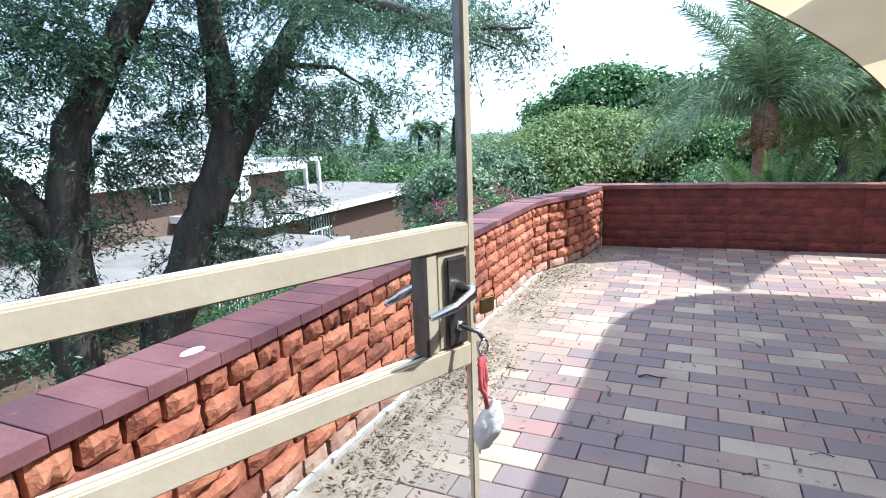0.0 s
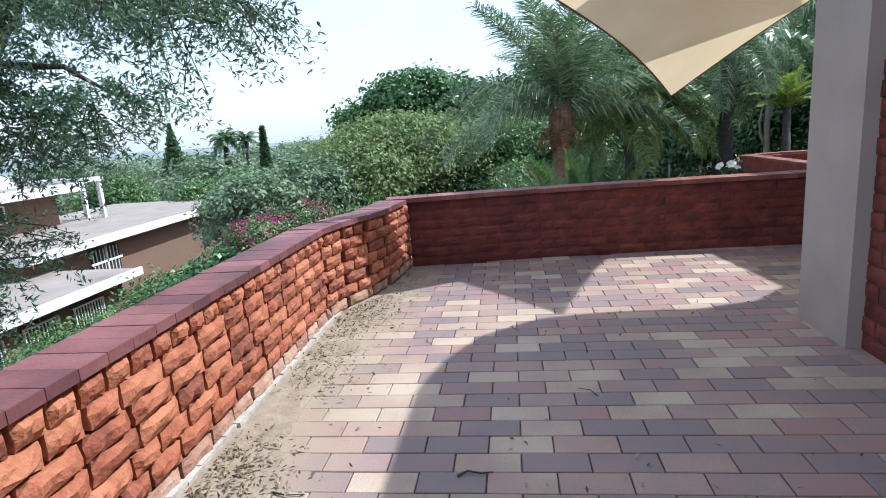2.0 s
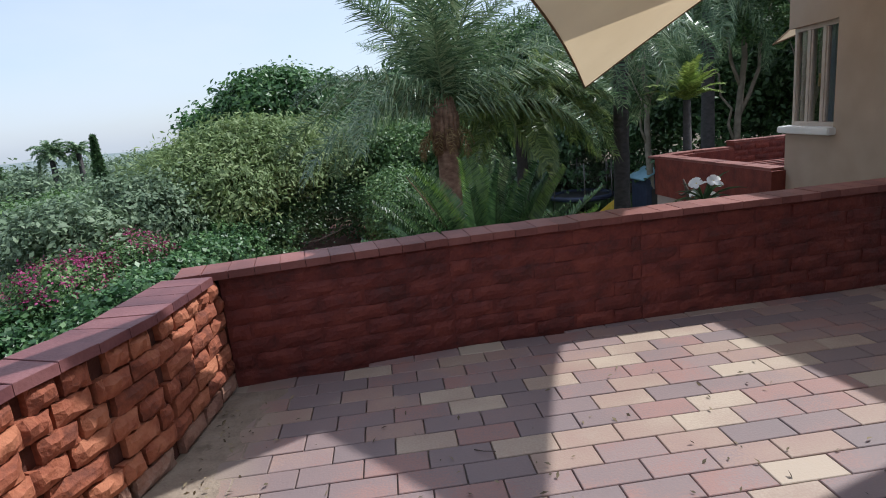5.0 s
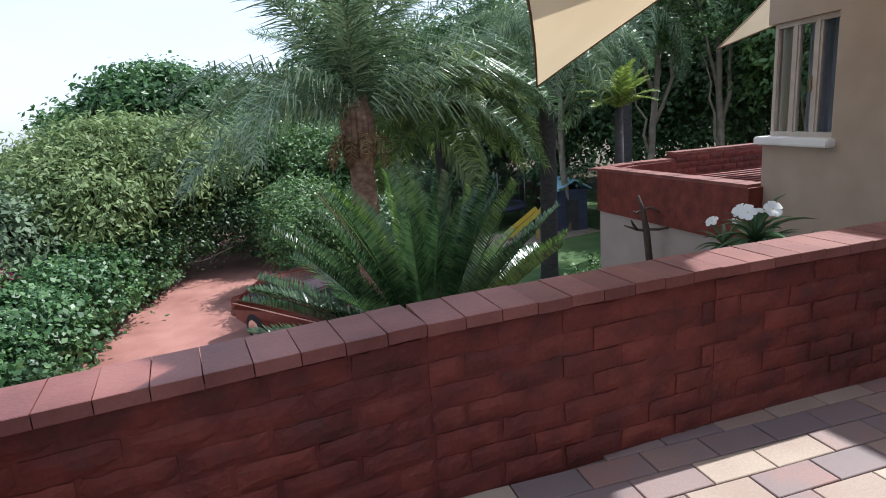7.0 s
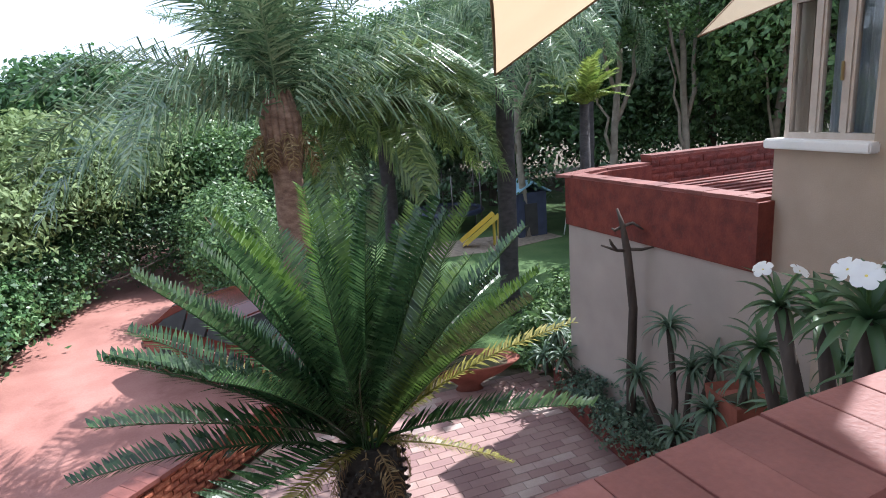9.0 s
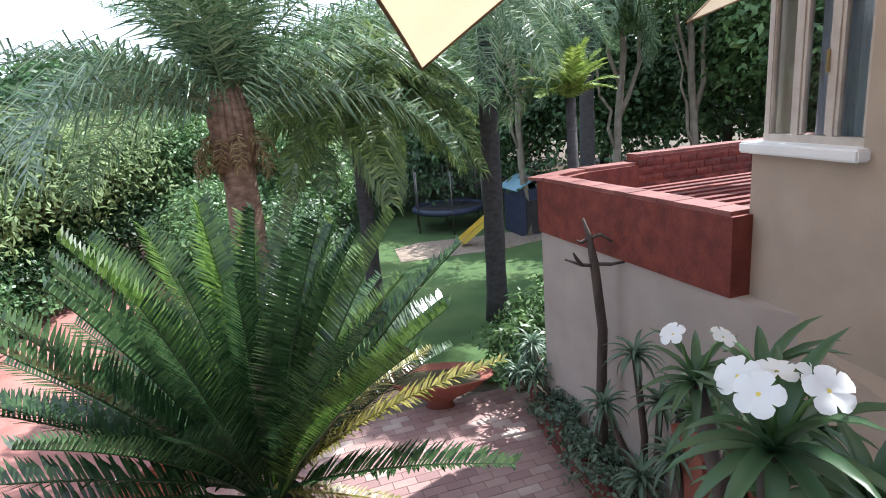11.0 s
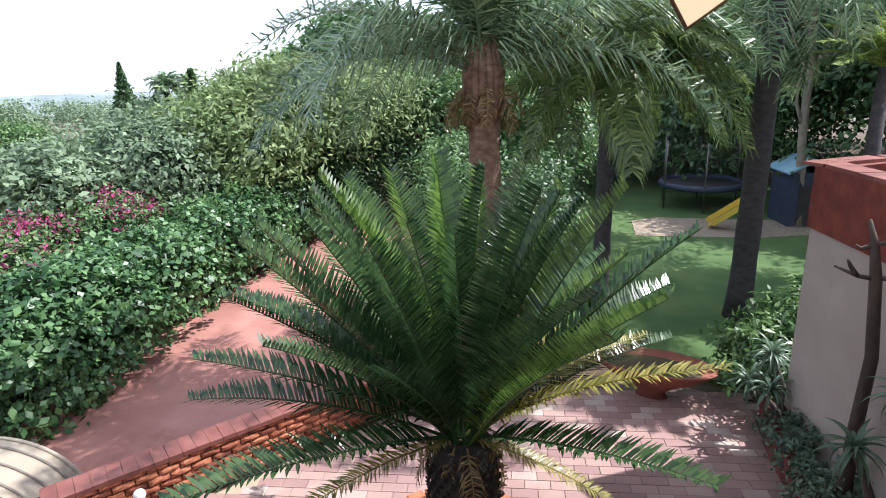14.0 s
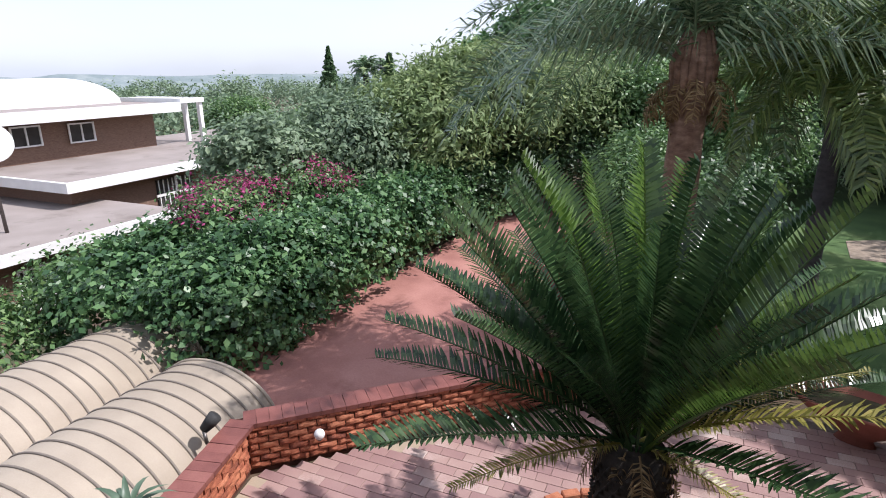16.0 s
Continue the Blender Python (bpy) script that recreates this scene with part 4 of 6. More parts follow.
# hedge along the drive, shrubs, trees
hedge = []
for k in range(15):
    s = k / 14
    x = -4.75 + 0.9 * s
    y = 13.5 + 10.8 * s
    low_end = 0.32 * max(0.0, 1 - s * 4)
    hedge.append((x - 0.1 + rnd.uniform(-0.2, 0.2), y, GZ + 0.75 - low_end, 1.0, 1.1, 1.15 + rnd.uniform(-0.12, 0.15)))
    hedge.append((x - 1.6 + rnd.uniform(-0.3, 0.3), y, GZ + 0.72 - low_end, 1.2, 1.2, 1.15 + rnd.uniform(-0.15, 0.2)))
bush("hedge", "dense ivy-covered green hedge along the drive", hedge, "leaf_ivy", 6200, 21, 0.13, 0.122, 31, "hedge", slim=0.75)
bg_ = np.random.default_rng(33)
fl = thing("bougainvillea", "magenta bougainvillea flowers on top of the hedge", "flowering shrub")
put("foliage", quads_mesh("foliage", clump_cloud(bg_, [(-6.2, 15.6, -1.1, 0.9, 1.3, 0.5), (-5.6, 17.0, -1.0, 0.8, 1.1, 0.5)], 300, 22, 0.16, 0.09), M["leaf_mid"]), fl)
put("blossom", quads_mesh("blossom", clump_cloud(bg_, [(-6.2, 15.5, -1.0, 0.9, 1.2, 0.5), (-5.5, 17.2, -0.9, 0.75, 1.1, 0.5)], 120, 22, 0.1, 0.07), M["bloom"]), fl)
bush("shrub", "grey-green shrub beside the hedge", [(-6.9, 17.4, -1.0, 1.3, 1.4, 1.4), (-6.2, 19.4, -0.8, 1.5, 1.5, 1.5), (-8.4, 19.5, -1.2, 1.4, 1.4, 1.3)], "leaf_grey", 800, 28, 0.2, 0.16, 34)
bush("shrub", "low dark shrub below the terrace parapet", [(-8.3, 11.4, -2.8, 1.4, 1.6, 0.8), (-7.9, 13.9, -2.4, 1.2, 1.4, 0.7), (-8.6, 8.8, -3.0, 1.6, 1.8, 0.8), (-7.5, 5.5, -3.2, 1.8, 1.8, 0.8)], "leaf_mid", 1000, 26, 0.2, 0.11, 35)
tree("tree", "yellow-green tree with loose willowy foliage", -4.6, 22.5, GZ, 2.2,
     [(-4.9, 21.5, -0.3, 1.8, 1.7, 1.6), (-3.6, 23.5, 0.1, 1.8, 1.8, 1.7), (-6.2, 24.5, -0.4, 2.0, 2.0, 1.5), (-2.4, 26.0, 0.0, 2.0, 2.0, 1.7), (-4.4, 22.4, 1.0, 0.9, 0.9, 0.8), (-5.6, 23.2, 0.7, 0.8, 0.9, 0.8)], "leaf_lime", 1500, 36, 0.3, 0.2, 36, 0.16, slim=0.36, droop=0.5)
tree("tree", "grey-green tree with fine leaves", -0.6, 26.5, GZ, 2.4,
     [(-0.8, 27.0, -0.2, 2.0, 2.0, 2.0), (1.2, 26.5, -0.5, 1.8, 1.8, 1.8), (2.8, 25.5, -0.6, 1.6, 1.6, 1.7)], "leaf_mid", 1000, 30, 0.28, 0.17, 37, 0.15)
tree("tree", "broad dark green tree with a dense rounded crown", -4.0, 40, -3.5, 4.0,
     [(-5.4, 40, 2.7, 3.4, 3.6, 2.1), (-8.6, 40, 1.5, 2.4, 3.0, 1.6), (-2.6, 40, 2.1, 3.0, 3.4, 1.9), (-6.8, 39, 0.4, 3.4, 3.0, 1.6), (1.0, 41, 0.6, 3.2, 3.4, 2.0), (-3.6, 38.5, 0.2, 4.5, 3, 1.8)], "leaf_big", 1500, 34, 0.42, 0.36, 38, 0.4)
bush("shrub", "dark shrubs closing the end of the drive", [(-2.5, 28, -1.4, 2.5, 1.6, 1.7), (0.6, 29, -1.4, 2.6, 1.8, 1.7), (3.2, 28.5, -1.6, 2.2, 1.6, 1.5), (2.3, 20.2, -2.0, 1.0, 1.5, 1.1), (2.3, 23.2, -1.8, 1.1, 1.5, 1.2)], "leaf_dark", 1500, 30, 0.25, 0.13, 39)
bush("shrub", "dark leafy shrubs under the trees at the bend of the drive", [(-4.2, 22.0, GZ + 0.8, 1.1, 1.4, 1.2), (-3.2, 24.2, GZ + 0.9, 1.3, 1.2, 1.3), (-1.4, 25.0, GZ + 1.0, 1.4, 1.0, 1.4), (0.3, 24.2, GZ + 1.0, 1.2, 1.1, 1.4)], "leaf_dark", 900, 28, 0.2, 0.12, 42)
bush("shrub", "grey-green shrub between the palm and the drive", [(0.75, 19.6, GZ + 1.1, 0.8, 1.1, 1.3), (0.6, 21.4, GZ + 1.3, 1.0, 1.2, 1.5)], "leaf_mid", 600, 28, 0.18, 0.11, 43)
bush("shrub", "pale flowering shrubs at the back of the lawn", [(5.5, 30, -1.8, 2.2, 1.2, 1.1), (8.5, 31, -1.6, 2.2, 1.4, 1.3)], "leaf_grey", 700, 26, 0.22, 0.11, 40)
for k, (x, y, zc, rr, lf) in enumerate(((14, 26, 1.0, 3.6, "leaf_dark"), (11.5, 30, 0.5, 3.6, "leaf_dark"), (17.5, 24, 2.0, 4.0, "leaf_dark"), (9.5, 33.5, 1.0, 3.4, "leaf_dark"), (20.5, 19.5, 2.5, 4.2, "leaf_dark"), (16, 18.5, 3.2, 3.0, "leaf_mid"), (6, 35, 0.3, 3.2, "leaf_mid"), (23, 14, 2.5, 4.2, "leaf_dark"))):
    tree("tree", "tall dark garden tree in deep shade" if lf == "leaf_dark" else "mid green garden tree with open foliage", x, y, GZ - 0.4, 4.5 + zc,
         [(x, y, zc + 1.2, rr, rr, rr), (x - rr * 0.5, y - rr * 0.3, zc - 1.2, rr * 0.8, rr * 0.8, rr * 0.8), (x + rr * 0.5, y + rr * 0.2, zc + 3.0, rr * 0.8, rr * 0.8, rr * 0.8)], lf, 1100, 30, 0.4, 0.22, 50 + k, 0.2)

# acacia behind the long parapet
r = np.random.default_rng(71)
ac = thing("acacia_tree", "old dark-trunked acacia with feathery blue-green foliage", "tree")
AB = Vector((-6.2, 6.9, -5.0))
trunkdata = []


def limb(pts, r0, r1, sides=10):
    n = len(pts) - 1
    P_ = []
    for k in range(n):
        for q in range(4):
            P_.append(Vector(pts[k]).lerp(Vector(pts[k + 1]), q / 4) + Vector((rnd.uniform(-1, 1), rnd.uniform(-1, 1), rnd.uniform(-1, 1))) * r0 * 0.12)
    P_.append(Vector(pts[-1]))
    N = len(P_) - 1
    trunkdata.append(tube_data(P_, [r0 + (r1 - r0) * k / N for k in range(N + 1)], sides))


limb([(-7.9, 6.4, -5.2), (-7.76, 6.57, -1.8), (-7.48, 6.91, -0.68), (-7.11, 7.3, 0.53), (-6.84, 7.56, 1.5)], 0.42, 0.30)
limb([(-6.84, 7.56, 1.3), (-6.91, 7.5, 2.65), (-6.95, 7.46, 3.7), (-7.2, 7.4, 5.5)], 0.27, 0.12)
limb([(-6.84, 7.56, 1.3), (-6.46, 7.91, 2.1), (-6.12, 8.19, 2.83), (-5.69, 8.52, 3.72), (-5.3, 8.8, 4.8)], 0.27, 0.11)
limb([(-6.03, 8.27, 3.0), (-4.8, 7.4, 3.2), (-3.5, 6.2, 3.0), (-2.2, 4.9, 2.5), (-1.3, 4.05, 2.15), (-0.6, 3.45, 2.0)], 0.10, 0.006, 7)
limb([(-3.5, 6.2, 3.0), (-2.4, 5.4, 2.5), (-1.6, 4.6, 2.2), (-1.0, 4.0, 1.98)], 0.04, 0.006, 7)
limb([(-6.2, 8.1, 2.6), (-5.2, 8.3, 2.5), (-4.3, 8.1, 2.0)], 0.06, 0.012, 7)
limb([(-8.3, 5.7, -5.2), (-8.5, 5.5, -0.75), (-8.41, 5.67, 0.28), (-8.27, 5.88, 1.56), (-7.92, 6.37, 2.64), (-7.44, 6.95, 3.9)], 0.36, 0.2)
limb([(-8.35, 5.8, -1.2), (-8.43, 5.64, 0.02), (-8.7, 5.2, 0.8), (-9.1, 4.6, 1.5)], 0.24, 0.14)
v, f = join_data(trunkdata)
put("trunk", mesh_of("trunk", v, f, [M["bark"]], smooth=True), ac)
blobs = [(-7.4, 7.2, 4.6, 2.4, 2.4, 1.2), (-5.8, 8.6, 3.9, 1.6, 1.4, 0.7), (-8.6, 5.2, 3.0, 1.6, 1.6, 1.1), (-9.3, 4.2, 2.0, 1.6, 1.6, 1.2), (-7.6, 8.2, 1.9, 1.3, 1.3, 0.5),
         (-8.8, 6.8, 1.2, 1.3, 1.2, 0.6), (-4.5, 7.2, 3.2, 0.9, 0.8, 0.4), (-3.2, 5.9, 2.85, 0.8, 0.7, 0.32), (-1.9, 4.7, 2.42, 0.6, 0.5, 0.2), (-1.1, 3.9, 2.1, 0.42, 0.4, 0.14), (-4.7, 8.1, 2.1, 0.8, 0.6, 0.35), (-9.2, 5.2, 0.2, 1.3, 1.4, 0.7), (-6.2, 8.9, 1.6, 0.9, 0.8, 0.5), (-7.4, 7.4, -0.5, 0.9, 0.9, 0.5),
         (-8.0, 6.6, 2.9, 1.5, 1.4, 0.9), (-6.6, 8.0, 2.6, 1.1, 1.0, 0.5), (-9.0, 5.6, -1.2, 1.2, 1.2, 0.6), (-6.5, 7.9, 0.4, 0.8, 0.8, 0.5)]
# sprays: small twigs each carrying feathery leaflets
B = np.array(blobs)
ns = 2800
pick = r.choice(len(B), size=ns, p=(B[:, 3] * B[:, 4]) / (B[:, 3] * B[:, 4]).sum())
near_ids = np.flatnonzero(B[:, 0] > -4.0)
pick[:210] = r.choice(near_ids, size=210)
d = r.normal(size=(ns, 3))
d /= np.linalg.norm(d, axis=1)[:, None]
root = B[pick, :3] + d * B[pick, 3:] * r.uniform(0.15, 1.0, ns)[:, None]
dirs = d * np.array([1, 1, 0.3]) + np.array([0.25, 0.2, -0.35]) + r.normal(size=(ns, 3)) * 0.25
dirs /= np.linalg.norm(dirs, axis=1)[:, None]
per = 46
t = np.tile(np.linspace(0.05, 1, per), ns)
k = np.repeat(np.arange(ns), per)
length = (r.uniform(0.45, 1.0, ns) * np.where(root[:, 0] > -3.9, 0.5, 1.0))[k]
cent = root[k] + dirs[k] * (t * length)[:, None] + np.array([0, 0, -0.18]) * (t ** 2 * length)[:, None] + r.normal(size=(ns * per, 3)) * 0.045 * np.where(root[k][:, :1] > -3.9, 0.55, 1.0)
put("crown", quads_mesh("crown", leaf_quads(r, cent, np.where(root[k][:, :1] > -3.9, 0.042, 0.1)[:, 0], 0.3, 0.5, None, 0.3), M["leaf_acacia"]), ac)
tw = []
for q in range(0, ns, 5):
    a_ = Vector(root[q])
    e_ = a_ + (Vector(dirs[q]) * 0.75 + Vector((0, 0, -0.12))) * (0.4 if a_.x > -3.9 else 1.0)
    tw.append(tube_data([a_, a_.lerp(e_, 0.5) + Vector((0, 0, 0.05)), e_], [0.012 if a_.x < -3.9 else 0.004, 0.008 if a_.x < -3.9 else 0.003, 0.003], 4))
v, f = join_data(tw)
tagged(put("twig", mesh_of("twig", v, f, [M["bark"]]), ac), kind="stuff")

# ---- shade sails ----
def sail(label, corners, sag, seed, ropes=True, bow=0.12):
    """A tensioned three-cornered cloth with hollow edges, webbing and rope ends."""
    ob = thing("shade_sail", label, "shade sail")
    A, Bc, C = [Vector(c) for c in corners]
    cen = (A + Bc + C) / 3
    n = 22
    verts, idx, faces = [], {}, []
    for i in range(n + 1):
        for j in range(n + 1 - i):
            u, v_, w = i / n, j / n, (n - i - j) / n
            p = A * u + Bc * v_ + C * w
            pull = 4 * (u * v_ * (1 - w) + v_ * w * (1 - u) + u * w * (1 - v_))
            hollow = max(u * v_, v_ * w, u * w) * 4
            p = p.lerp(cen, bow * hollow * (1 - 2.2 * min(u, v_, w)))
            p.z -= sag * 9 * u * v_ * w * 3
            idx[i, j] = len(verts)
            verts.append(p)
    for i in range(n):
        for j in range(n - i):
            faces.append((idx[i, j], idx[i + 1, j], idx[i, j + 1]))
            if j < n - i - 1:
                faces.append((idx[i + 1, j], idx[i + 1, j + 1], idx[i, j + 1]))
    put("cloth", mesh_of("cloth", verts, faces, [M["sail"]], smooth=True), ob)
    rims = ([idx[i, 0] for i in range(n + 1)], [idx[0, j] for j in range(n + 1)], [idx[i, n - i] for i in range(n + 1)])
    for rim in rims:
        tube("hem", [verts[q] for q in rim], [0.012] * len(rim), M["seam"], ob, 6)
    return ob


T1 = Vector((2.985, 11.5, 1.675))
sail("tan shade sail stretched over the terrace edge", (T1, T1 + Vector((-0.483, -0.855, 0.191)) * 6.0, T1 + Vector((0.691, -0.548, 0.472)) * 4.0), 0.0, 1)
# added out of view; its corners are set so the pointed shadow meets the floor
sail("unseen tan shade sail by the house roof corner, added for its shadow", ((3.38, 6.63, 3.9), (0.28, 10.5, 4.6), (5.76, 10.8, 4.7)), 0.0, 2)
T2 = Vector((6.89, 13.36, 2.13))
sail("tan shade sail above the annex", (T2, T2 + Vector((3.2, -1.2, 1.0)), T2 + Vector((2.6, 0.6, 1.9))), 0.0, 3)


# ---- glazed gate at the start of the walk ----
gd = Vector((-0.385, -0.923, 0))
g0 = Vector((-0.035, 1.0, 0))
gn_ = Vector((gd.y, -gd.x, 0))


def gbox(s0, s1, z0, z1, d0=-0.02, d1=0.02, bevel=0.003):
    bm = bmesh.new()
    c = [g0 + gd * s + gn_ * d + Vector((0, 0, z)) for z in (z0, z1) for s, d in ((s0, d0), (s1, d0), (s1, d1), (s0, d1))]
    v = [bm.verts.new(p) for p in c]
    for f in ((0, 3, 2, 1), (4, 5, 6, 7), (0, 1, 5, 4), (1, 2, 6, 5), (2, 3, 7, 6), (3, 0, 4, 7)):
        bm.faces.new([v[k] for k in f])
    bmesh.ops.recalc_face_normals(bm, faces=bm.faces[:])
    if bevel:
        bmesh.ops.bevel(bm, geom=bm.edges[:], offset=bevel, segments=2, affect="EDGES")
    return bm


def gp(s, z, d):
    return g0 + gd * s + gn_ * d + Vector((0, 0, z))


gate = thing("door_1", "cream painted steel glazed gate standing open", "gate", kind="structure")
part("stile", gbox(-0.004, 0.012, 0.0, 2.1, -0.009, 0.009, 0.002), M["gate"], gate)
part("stile", gbox(0.80, 0.834, 0.0, 2.1, -0.014, 0.014), M["gate"], gate)
part("rail", gbox(0.016, 0.80, 1.258, 1.300, -0.016, 0.016), M["gate"], gate)
part("rail", gbox(0.016, 0.80, 1.047, 1.088, -0.016, 0.016), M["gate"], gate)
part("rail", gbox(0.034, 0.80, 2.06, 2.1, -0.014, 0.014), M["gate"], gate)
part("rail", gbox(0.034, 0.80, 0.02, 0.06, -0.014, 0.014), M["gate"], gate)
part("lock_post", gbox(0.088, 0.114, 1.088, 1.258, -0.013, 0.013), M["gate"], gate)
for s0, s1, z0, z1 in ((0.016, 0.80, 1.300, 2.06), (0.114, 0.80, 1.088, 1.258), (0.016, 0.80, 0.06, 1.047)):
    pane = part("pane", gbox(s0, s1, z0, z1, -0.003, 0.003, 0), M["glass"], gate)
    pane.visible_shadow = False
part("bead", merge(gbox(0.0125, 0.019, 1.302, 2.06, -0.0085, 0.0085, 0), gbox(0.1145, 0.121, 1.090, 1.256, -0.016, 0.016, 0)), M["steel"], gate, "dark glazing seal")
part("lock_case", gbox(0.017, 0.087, 1.089, 1.257, -0.010, 0.010), M["gate"], gate)
lock = part("lock_plate", gbox(0.026, 0.072, 1.094, 1.247, -0.019, 0.019), M["steel"], gate, "dark chrome lock plate")
for side in (-1, 1):
    hd = tube("handle", [gp(0.045, 1.194, side * 0.018), gp(0.045, 1.195, side * 0.05), gp(0.058, 1.192, side * 0.06), gp(0.10, 1.180, side * 0.062), gp(0.145, 1.172, side * 0.056)],
              [0.010, 0.009, 0.009, 0.008, 0.005], M["chrome"], gate, 10, "chrome lever handle")
    tube("key_rose", [gp(0.048, 1.127, side * 0.017), gp(0.048, 1.127, side * 0.024)], [0.009, 0.008], M["chrome"], gate, 10)
part("hasp", gbox(-0.042, -0.004, 1.132, 1.162, -0.019, -0.014), M["brass"], gate, "brass hasp tab")
keys = thing("key_bundle", "keys on red cord with white plastic bag in the lock", "keys")
tube("key", [gp(0.048, 1.127, -0.02), gp(0.036, 1.120, -0.05), gp(0.03, 1.108, -0.055)], [0.004, 0.004, 0.004], M["steel"], keys, 6)
rp = [gp(0.03 + 0.012 * math.cos(a), 1.092 + 0.014 * math.sin(a), -0.055) for a in np.linspace(0, 6.28, 13)]
tube("ring", rp, [0.0022] * 13, M["chrome"], keys, 6)
for k in range(3):
    tube("cord", [gp(0.03 + 0.004 * k, 1.077, -0.055), gp(0.028 + 0.006 * k, 1.042 - 0.01 * k, -0.058), gp(0.024 + 0.004 * k, 1.007, -0.052 - 0.004 * k), gp(0.022, 0.977, -0.055)], [0.004, 0.0045, 0.0045, 0.004], M["cloth_red"], keys, 6)
bm = bmesh.new()
bmesh.ops.create_icosphere(bm, subdivisions=4, radius=1.0)
for v in bm.verts:
    q = v.co.copy()
    k = 1 + 0.16 * noise.noise(q * 2.1) + 0.07 * noise.noise(q * 6)
    v.co = Vector((q.x * 0.024, q.y * 0.024, q.z * 0.048 * (1 if q.z < 0 else 1.0))) * k
    v.co.x *= 1.0 - 0.35 * max(0, q.z)
    v.co.y *= 1.0 - 0.35 * max(0, q.z)
    v.co += gp(0.018, 0.947, -0.055) + Vector((0.012 * q.z, 0, 0))
part("bag", bm, M["plastic_bag"], keys, "crumpled white plastic bag", smooth=True)


# ---- barrel-roofed carport below the terrace ----
def vault(x0, x1, y0, y1, z, rise):
    ob = thing("carport", "cream barrel-vaulted carport roof with grey straps", "carport", group="barrel-roofed carports")
    n = 26

    def at(a, y, o=0.0):
        t = math.pi * a
        return ((x0 + x1) / 2 - math.cos(t) * ((x1 - x0) / 2 + o), y, z + math.sin(t) * (rise + o))
    verts = [at(k / n, y, o) for y in (y0, y1) for o in (0.0, -0.03) for k in range(n + 1)]
    w = n + 1
    faces = []
    for k in range(n):
        faces += [(k, k + 1, 2 * w + k + 1, 2 * w + k), (w + k + 1, w + k, 3 * w + k, 3 * w + k + 1), (k + 1, k, w + k, w + k + 1), (2 * w + k, 2 * w + k + 1, 3 * w + k + 1, 3 * w + k)]
    put("sheet", mesh_of("sheet", verts, faces, [M["roof_sheet"]], smooth=True), ob)
    y = y0 + 0.12
    while y < y1:
        tube("strap", [at(k / n, y, 0.002) for k in range(n + 1)], [0.016] * (n + 1), M["roof_rib"], ob, 6)
        y += 0.215
    tube("end_trim", [at(k / n, y1, 0.0) for k in range(n + 1)], [0.024] * (n + 1), M["roof_sheet"], ob, 6)
    for px_ in (x0, x1):
        for py_ in (y0 + 0.3, y1 - 0.2):
            part("post", boxes((px_ - 0.04, py_ - 0.04, -5.1, px_ + 0.04, py_ + 0.04, z + 0.01)), M["steel"], ob)
    return ob


vault(-4.6, -2.72, 7.0, 12.2, -2.75, 0.62)
vault(-6.54, -4.66, 7.0, 13.0, -2.78, 0.62)
spot = thing("spotlight", "small black spotlight on the carport edge", "light")
tube("body", [(-2.76, 11.12, -2.2), (-2.70, 11.17, -2.12), (-2.66, 11.2, -2.06)], [0.05, 0.07, 0.075], M["rubber"], spot, 12)
tube("bracket", [(-2.68, 11.07, -2.32), (-2.74, 11.1, -2.2)], [0.02, 0.02], M["steel"], spot, 8)
globe = thing("wall_lamp", "white globe lamp on the brick patio wall", "lamp")
bm = bmesh.new()
bmesh.ops.create_icosphere(bm, subdivisions=3, radius=0.06, matrix=Matrix.Translation((-1.77, 11.76, -2.40)))
part("globe", bm, M["white"], globe, smooth=True)
tube("bracket", [(-1.90, 11.90, -2.47), (-1.81, 11.81, -2.47), (-1.78, 11.77, -2.45)], [0.03, 0.03, 0.04], M["steel"], globe, 10)


# ---- neighbouring house ----
nb = thing("house", "brown brick neighbouring house with flat felt roofs and white fascias", "house")
low_roof = part("roof", boxes((-24.0, 6.0, -3.05, -13.75, 21.0, -2.95)), M["felt"], nb, "flat grey felt roof")
part("fascia", boxes((-13.75, 6.0, -3.22, -13.62, 21.1, -2.93)), M["white"], nb, "white fascia")
part("wall", boxes((-23.0, 7.0, -6.5, -14.2, 20.6, -3.05)), M["face_brick"], nb)
for y0, z0 in ((13.85, -4.75), (15.95, -4.7), (11.3, -4.8), (18.0, -4.7)):
    w = part("window", boxes((-14.19, y0, z0, -14.12, y0 + 1.3, z0 + 1.1)), M["dark"], nb, "dark window with white burglar bars")
    part("frame", boxes((-14.12, y0 - 0.05, z0 - 0.05, -14.06, y0 + 1.35, z0), (-14.12, y0 - 0.05, z0 + 1.1, -14.06, y0 + 1.35, z0 + 1.15), (-14.12, y0 - 0.05, z0, -14.06, y0, z0 + 1.1), (-14.12, y0 + 1.3, z0, -14.06, y0 + 1.35, z0 + 1.1)), M["white"], w)
    for k in range(9):
        part("bar", boxes((-14.09, y0 + 0.1 + k * 0.135, z0, -14.07, y0 + 0.135 + k * 0.135, z0 + 1.1)), M["white"], w)
part("wall", boxes((-24.0, 20.0, -6.0, -17.55, 36, -2.35)), M["face_brick"], nb)
part("roof", boxes((-26.0, 19.6, -2.30, -17.0, 37, -2.1)), M["felt"], nb, "flat grey felt roof")
part("fascia", boxes((-17.0, 19.45, -2.42, -16.85, 37, -2.08)), M["white"], nb, "white fascia")
part("fascia", boxes((-26.0, 19.45, -2.42, -17.0, 19.6, -2.08)), M["white"], nb, "white fascia")
